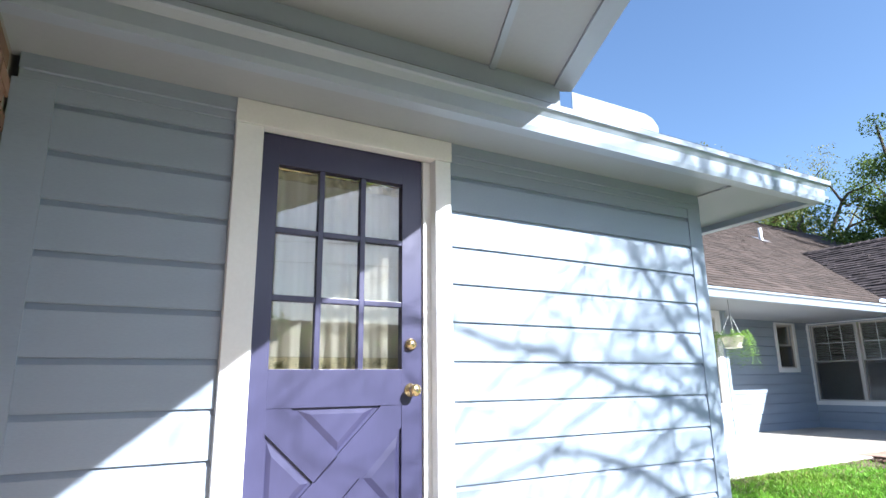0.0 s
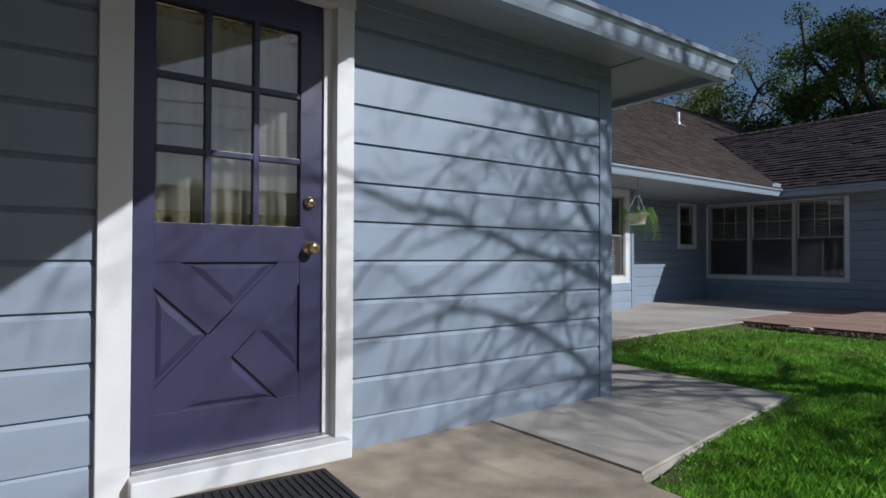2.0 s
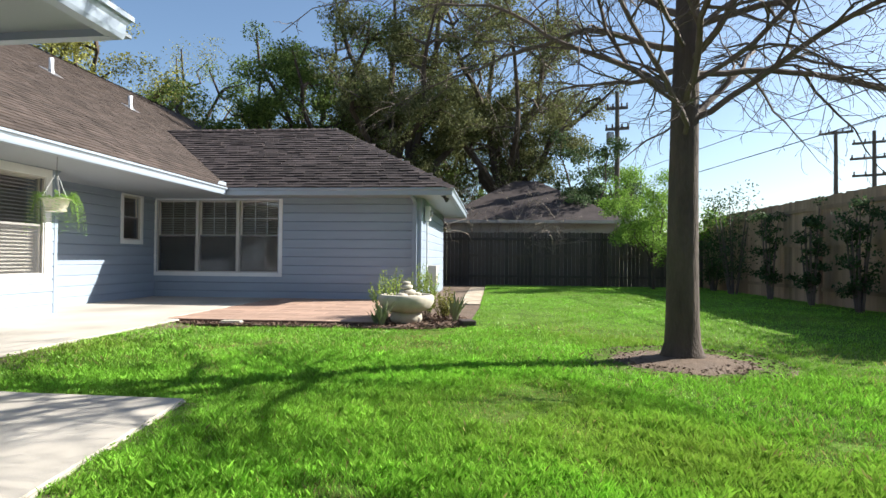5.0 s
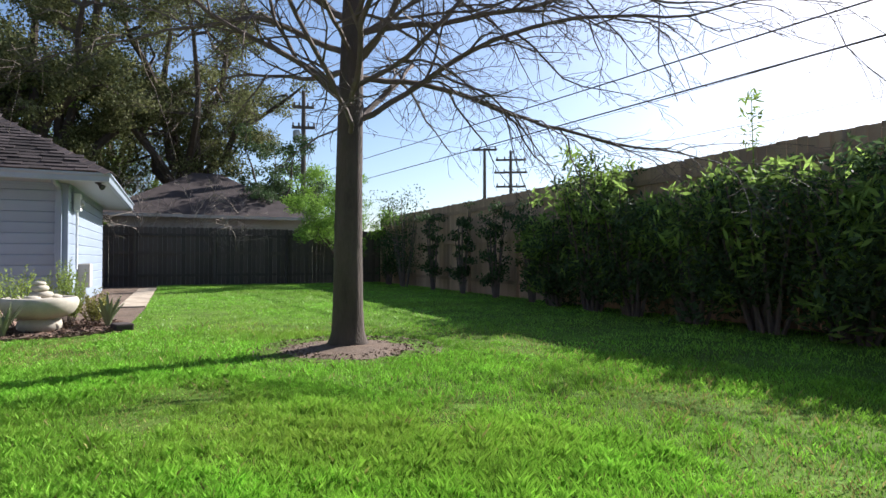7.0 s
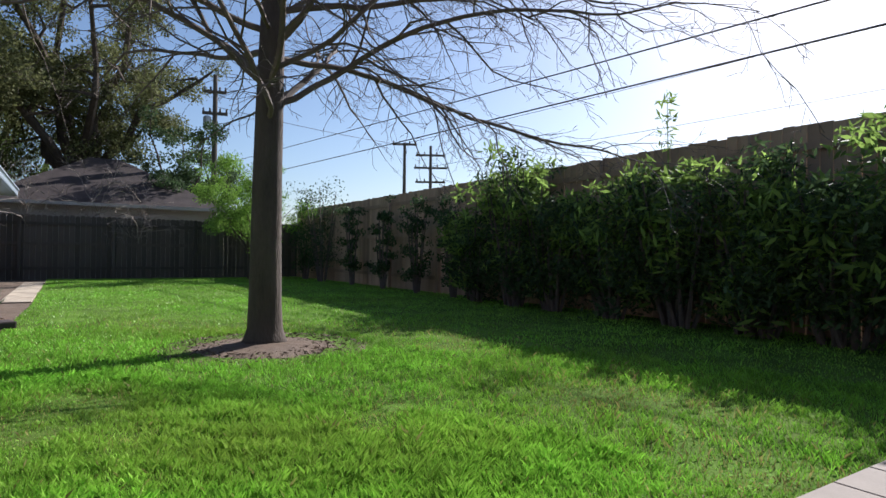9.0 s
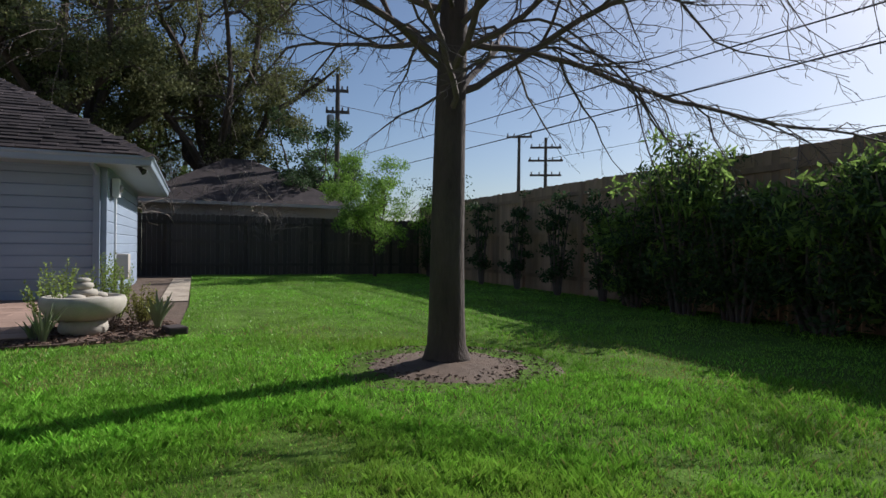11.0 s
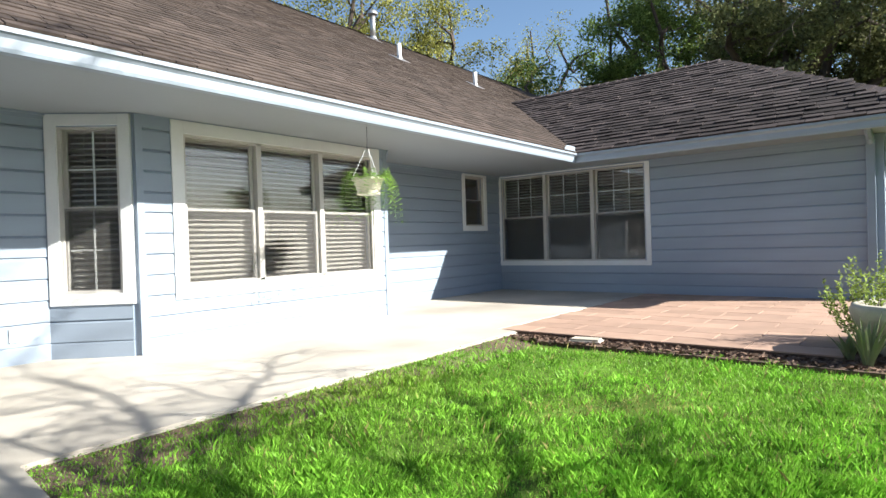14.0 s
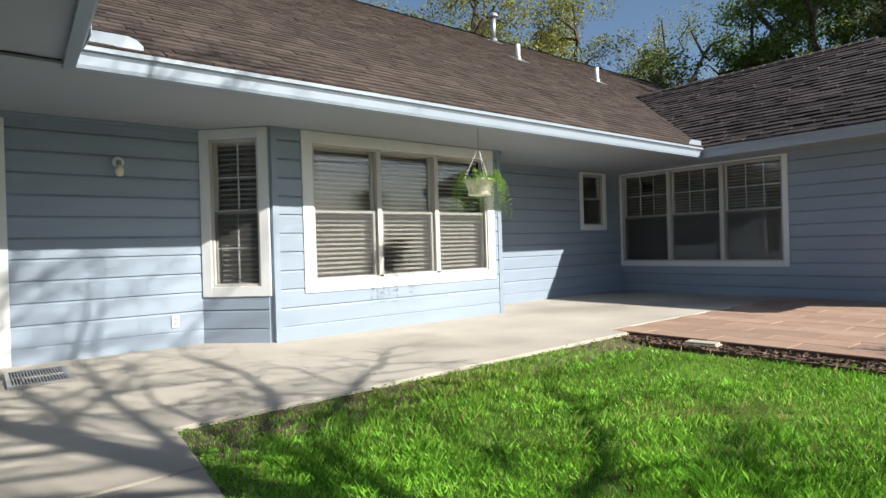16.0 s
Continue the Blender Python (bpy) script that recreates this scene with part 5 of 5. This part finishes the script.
quads("leaf_spray", leaves(90, [((0.04, 0.02, z), 0.14) for z in (2.3, 2.5, 2.7, 2.9)], 0.028, np.random.RandomState(4), 4), M_BAMBOO, sp)


# ---------------------------------------------------------------- grass
def inside(px, py, poly):
    hit = np.zeros(len(px), bool)
    for (x0, y0), (x1, y1) in zip(poly, poly[1:] + poly[:1]):
        cross = ((y0 > py) != (y1 > py)) & (px < (x1 - x0) * (py - y0) / ((y1 - y0) or 1e-9) + x0)
        hit ^= cross
    return hit


PAVED = [(2.5, -2.2), (2.5, 0.4), (2.62, 1.55), (3.4, 1.72), (4.75, 1.9), (4.78, 3.0), (4.9, 4.3), (7.0, 4.36), (9.0, 4.42)]
WORN = [(5.25, -0.2, 0.42), (4.75, -0.1, 0.3), (7.6, 0.88, 0.4), (8.4, 0.86, 0.35), (3.95, -3.2, 0.5), (2.75, -2.6, 0.45), (7.3, 2.6, 0.3), (5.9, 2.3, 0.2), (3.4, 0.7, 0.22), (4.4, -1.6, 0.3), (11.5, -0.6, 0.5), (6.2, -3.4, 0.35)]


def edge_distance(x, y):
    """Distance to the paving that borders the lawn."""
    d = np.full(len(x), 1e9)
    for (ax, ay), (bx, by) in zip(PAVED, PAVED[1:]):
        t = np.clip(((x - ax) * (bx - ax) + (y - ay) * (by - ay)) / ((bx - ax) ** 2 + (by - ay) ** 2), 0, 1)
        d = np.minimum(d, np.hypot(x - ax - t * (bx - ax), y - ay - t * (by - ay)))
    return d


def worn(x, y):
    w = np.zeros(len(x))
    for cx, cy, cr in WORN:
        w = np.maximum(w, np.exp(-(((x - cx) + 0.15 * np.sin(y * 7)) ** 2 + ((y - cy) + 0.15 * np.sin(x * 6)) ** 2 * 1.6) / cr ** 2))
    return w


def lawn_blades(name, count, x0, x1, y0, y1, keep, height, width, seed, label, material=M_GRASS, dry=False):
    r = np.random.RandomState(seed)
    x, y = r.uniform(x0, x1, count), r.uniform(y0, y1, count)
    ok = inside(x, y, LAWN_EDGE) & (((x - 6.97) ** 2 + (y + 1.8) ** 2 > (0.9 + 0.06 * r.randn(count)) ** 2)) & keep(x, y)
    ok &= ~(((x - 9.85) / 1.02) ** 2 + ((y - 0.95) / 0.7) ** 2 < 1)
    thin = 0.5 + 0.5 * np.sin(x * 1.7 + 2 * np.sin(y * 0.9)) * np.sin(y * 1.3 + 1.5 * np.sin(x * 0.8))
    tuft = np.sin(x * 9.1 + 3 * np.sin(y * 4.3)) * np.sin(y * 8.3 + 3 * np.sin(x * 3.7))
    tuft2 = np.sin(x * 31 + 2 * np.sin(y * 13)) * np.sin(y * 27 + 2 * np.sin(x * 11))
    bare = worn(x, y)
    ok &= r.random_sample(count) < ((0.06 + 0.9 * bare) if dry else (0.7 + 0.2 * thin + 0.2 * tuft) * (1 - 0.72 * bare))
    x, y, thin, tuft, tuft2, bare = x[ok], y[ok], thin[ok], tuft[ok], tuft2[ok], bare[ok]
    n = len(x)
    h = height * r.uniform(0.4, 1.3, n) * (0.62 + 0.4 * thin + 0.42 * tuft * (tuft > -0.5) + 0.4 * tuft2 * (tuft2 > -0.6)) * (1 - 0.55 * bare) * (1 - 0.5 * np.exp(-(edge_distance(x, y) / 0.2) ** 2))
    a = r.uniform(0, 6.283, n)
    # neighbouring blades of a tuft lean the same way
    b = 2 * np.sin(x * 3.3 + 2 * np.sin(y * 4.1)) + 2 * np.sin(y * 3.9) + r.normal(0, 1.9, n)
    lean = h * r.uniform(0.05, 0.85, n)
    dx, dy = np.cos(a) * width * r.uniform(0.6, 1.3, n), np.sin(a) * width * r.uniform(0.6, 1.3, n)
    lx, ly = np.cos(b) * lean, np.sin(b) * lean
    z = LAWN - 0.004 + 0.045 * np.exp(-(edge_distance(x, y) / 0.3) ** 2)
    v = np.empty((n, 4, 3))
    v[:, 0] = np.stack([x - dx, y - dy, z], 1)
    v[:, 1] = np.stack([x + dx, y + dy, z], 1)
    v[:, 2] = np.stack([x + lx * 0.4 + dx * 0.8, y + ly * 0.4 + dy * 0.8, z + h * 0.65], 1)
    v[:, 3] = np.stack([x + lx, y + ly, z + h], 1)
    return tagged(quads(name, v.reshape(-1, 3), material, None), label, "grass", kind="stuff")


def clover(name, count, seed, label):
    """Low round weed leaves along the paving and in worn spots."""
    r = np.random.RandomState(seed)
    x, y = r.uniform(2.4, 9.0, count), r.uniform(-3.5, 4.4, count)
    ok = inside(x, y, LAWN_EDGE) & (r.random_sample(count) < 0.03 + 0.8 * np.exp(-(edge_distance(x, y) / 0.16) ** 2) + 0.25 * worn(x, y))
    x, y = x[ok], y[ok]
    n = len(x)
    z = LAWN + 0.02 + 0.04 * np.exp(-(edge_distance(x, y) / 0.3) ** 2) + r.uniform(-0.012, 0.012, n)
    p = np.stack([x, y, z], 1)
    q = r.normal(0, 1, (n, 3)) * (1, 1, 0.35)
    q /= np.linalg.norm(q, axis=1)[:, None]
    w = np.cross(q, r.normal(0, 0.35, (n, 3)) + (0, 0, 1))
    w /= np.linalg.norm(w, axis=1)[:, None]
    g = r.uniform(0.005, 0.011, (n, 1))
    v = np.stack([p - q * g, p + w * g, p + q * g, p - w * g], 1)
    return tagged(quads(name, v.reshape(-1, 3), M_CLOVER, None), label, "weeds", kind="stuff")


# soil bank where the lawn meets the paving
bank_v, bank_f = [], []
for (ax, ay), (bx, by) in zip(PAVED, PAVED[1:]):
    ln = math.hypot(bx - ax, by - ay)
    nx, ny = (by - ay) / ln, -(bx - ax) / ln
    k = len(bank_v)
    bank_v += [(ax, ay, -0.025), (bx, by, -0.025), (bx + nx * 0.12, by + ny * 0.12, -0.04), (ax + nx * 0.12, ay + ny * 0.12, -0.04), (bx + nx * 0.4, by + ny * 0.4, LAWN - 0.004), (ax + nx * 0.4, ay + ny * 0.4, LAWN - 0.004)]
    bank_f += [(k, k + 1, k + 2, k + 3), (k + 3, k + 2, k + 4, k + 5)]
tagged(soup("ground_lawn_edge", bank_v, bank_f, M_EARTH), "bare soil edge between lawn and paving", "ground", kind="structure")


def from_walk(x, y):
    d = np.full(len(x), 1e9)
    for (ax, ay), (bx, by) in (((1.2, -0.1), (2.9, 0.4)), ((2.9, 0.4), (4.1, 1.2))):
        t = np.clip(((x - ax) * (bx - ax) + (y - ay) * (by - ay)) / ((bx - ax) ** 2 + (by - ay) ** 2), 0, 1)
        d = np.minimum(d, np.hypot(x - ax - t * (bx - ax), y - ay - t * (by - ay)))
    return d


lawn_blades("grass_near", 640000, 2.4, 6.8, -2.6, 4.4, lambda x, y: from_walk(x, y) < 2.7, 0.046, 0.0014, 1, "lush bright green mown grass")
lawn_blades("grass_middle", 400000, 2.4, 9.2, -5.5, 4.5, lambda x, y: (from_walk(x, y) >= 2.7) & (from_walk(x, y) < 5.2), 0.038, 0.0026, 2, "bright green lawn grass further off")
lawn_blades("grass_far", 240000, 2.4, 22.5, -7.4, 4.5, lambda x, y: from_walk(x, y) >= 5.2, 0.03, 0.0058, 3, "green lawn grass reaching the fences")
lawn_blades("grass_dry", 200000, 2.4, 12.5, -4.2, 4.4, lambda x, y: from_walk(x, y) < 6.0, 0.05, 0.0022, 4, "dry straw blades in worn spots of the lawn", M_DRY, True)
clover("clover_weeds", 60000, 5, "low round clover weeds along the paving")


# ---------------------------------------------------------------- pavers
def pavers(name, x0, x1, y0, y1, w, l, z0, z1, material, label, joint=0.006):
    base = tagged(obj(name, boxed(x0, x1, y0, y1, z0, z1 - 0.012), M_MULCH), label, "pavement", kind="structure")
    rnd = random.Random(int(x0 * 10))
    meshes = {}
    k, x = 0, x0
    while x < x1 - 0.02:
        xe = min(x + w, x1)
        y = y0 - (l / 2 if k % 2 else 0)
        while y < y1 - 0.02:
            ya, yb = max(y, y0), min(y + l, y1)
            key = (round(xe - x, 3), round(yb - ya, 3))
            if key not in meshes and key[1] > 0.03:
                bm = bmesh.new()
                a, b = key[0] - joint, key[1] - joint
                c = 0.003
                hexa(bm, [(0, 0, 0), (a, 0, 0), (a, b, 0), (0, b, 0), (0, 0, 0.02), (a, 0, 0.02), (a, b, 0.02), (0, b, 0.02)])
                bmesh.ops.bevel(bm, geom=[e for e in bm.edges if e.verts[0].co.z > 0.01 and e.verts[1].co.z > 0.01], offset=c, segments=1, affect="EDGES")
                me = bpy.data.meshes.new("paver")
                bm.to_mesh(me)
                bm.free()
                meshes[key] = me
            if key in meshes:
                p = link("paver", meshes[key], material, base)
                p.location = (x + joint / 2, ya + joint / 2, z1 - 0.02 + rnd.uniform(-0.002, 0.002))
            y += l
        x = xe
        k += 1
    return base


pavers("pavement_pavers", 9.24, 13.59, 1.65, 4.65, 0.33, 0.66, -0.15, 0.0, M_PAVER, "terracotta red patio of long clay pavers")
pavers("pavement_path", 1.3, 2.5, -7.3, -1.61, 0.6, 0.3, -0.15, -0.02, M_PALE_PAVER, "pale pinkish paver path beside the lawn")


# ---------------------------------------------------------------- shingles
def shingle_quad(o, u, v, n, a, b, s, e, lift, thick):
    """A shingle: u across, v up the slope, n off the roof."""
    lo = o + u * a + v * s
    hi = o + u * b + v * s
    p = [lo, hi, o + u * b + v * e, o + u * a + v * e]
    q = [p[0] + n * (lift + thick), p[1] + n * (lift + thick), p[2] + n * 0.003, p[3] + n * 0.003]
    return [p[0], p[1], p[2], p[3], *q]


SH_FACES = [(4, 5, 6, 7), (0, 1, 5, 4), (1, 2, 6, 5), (3, 0, 4, 7)]


def shingle(host, o, u, v, width, rise, keep, near, seed, label, material=M_SHINGLE, thick=(0.006, 0.014)):
    """Courses of shingles on one roof slope; the near stretch are single pieces."""
    rnd = random.Random(seed)
    o, u, v = Vector(o), Vector(u).normalized(), Vector(v).normalized()
    n = u.cross(v).normalized()
    if n.z < 0:
        n = -n
    verts, faces, singles = [], [], 0
    ex, k, s = 0.142, 0, 0.0
    while s < rise:
        a = -rnd.random() * 0.3
        while a < width:
            b = a + rnd.choice((0.16, 0.24, 0.32, 0.32))
            c = o + u * ((a + b) / 2) + v * (s + ex / 2)
            if keep(c):
                pts = shingle_quad(o, u, v, n, a + 0.004, b - 0.004, s - 0.012 + rnd.uniform(-0.003, 0.003), s + ex + 0.03, 0.006, rnd.uniform(*thick))
                if near(c) and singles < 190:
                    singles += 1
                    soup("shingle", pts, SH_FACES, material, host)
                else:
                    i = len(verts)
                    verts += pts
                    faces += [tuple(j + i for j in f) for f in SH_FACES]
            a = b
        s += ex
        k += 1
    rest = soup("shingle_courses", verts, faces, material, host)
    tagged(rest, label, kind="stuff")


def roof_poly(pts):
    flat = [(p[0], p[1]) for p in pts]

    def keep(c):
        hit = False
        for (x0, y0), (x1, y1) in zip(flat, flat[1:] + flat[:1]):
            if (y0 > c.y) != (y1 > c.y) and c.x < (x1 - x0) * (c.y - y0) / (y1 - y0) + x0:
                hit = not hit
        return hit
    return keep


SL = math.hypot(1, PITCH)
shingle(ROOF_MAIN, (1, EY, Z0 + 0.03), (1, 0, 0), (0, 1, PITCH), 21, (RY - EY) * SL, roof_poly([(DI, EY - 0.05), (EX, EY - 0.05), (HX, VY), (22, VY), (22, RY), (1, RY), (1, VY + 1)]),
        lambda c: c.y < 6.7 and 5.4 < c.x < 10.5, 1, "brown asphalt shingle courses")
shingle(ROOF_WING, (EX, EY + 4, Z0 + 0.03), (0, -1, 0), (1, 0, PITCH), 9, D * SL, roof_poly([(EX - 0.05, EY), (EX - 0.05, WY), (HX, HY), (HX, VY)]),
        lambda c: c.x < 13.9 and 1.5 < c.y < 5.3, 2, "dark brown shingle courses, toned down for grazing light", M_SHADED_SHINGLE, (0.008, 0.028))
# hip and ridge caps
for a, b in (((EX, WY, Z0 + 0.04), (HX, HY, HZ + 0.04)), ((HX, HY, HZ + 0.04), (HX, VY, HZ + 0.04)), ((1, RY, RZ + 0.04), (24, RY, RZ + 0.04))):
    a, b = Vector(a), Vector(b)
    d = (b - a).normalized()
    side = d.cross(Vector((0, 0, 1))).normalized()
    n = int((b - a).length / 0.2)
    vs, fs = [], []
    for i in range(n):
        p, q = a + d * (i * 0.2), a + d * (i * 0.2 + 0.27)
        dz, h = Vector((0, 0, -0.06)), Vector((0, 0, 0.016))
        j = len(vs)
        vs += [p - side * 0.13 + dz + h, p + h * 1.5, p + side * 0.13 + dz + h, q - side * 0.13 + dz, q, q + side * 0.13 + dz,
               p - side * 0.13 + dz, p, p + side * 0.13 + dz]
        fs += [(j, j + 1, j + 4, j + 3), (j + 1, j + 2, j + 5, j + 4), (j + 6, j + 7, j + 1, j), (j + 7, j + 8, j + 2, j + 1)]
    cap = soup("ridge_caps", vs, fs, M_SHADED_SHINGLE if b.y < 12 else M_SHINGLE, ROOF_WING if b.y < 12 else ROOF_MAIN)
    tagged(cap, "overlapping ridge cap shingles", kind="stuff")

# bricks of the side wall: the stretch beside the siding
brick_me = None
rnd = random.Random(9)
for row in range(32):
    for col in range(9):
        y = 2.44 - col * 0.203 - (0.1 if row % 2 else 0)
        if brick_me is None:
            ob = obj("brick", boxed(0, 0.012, 0, 0.19, 0, 0.057), M_BRICK, WALL_BRICK)
            brick_me = ob.data
        else:
            ob = link("brick", brick_me, M_BRICK, WALL_BRICK)
        ob.location = (-0.052 + rnd.uniform(-0.001, 0.001), y, 0.02 + row * 0.067)

lay_boards()
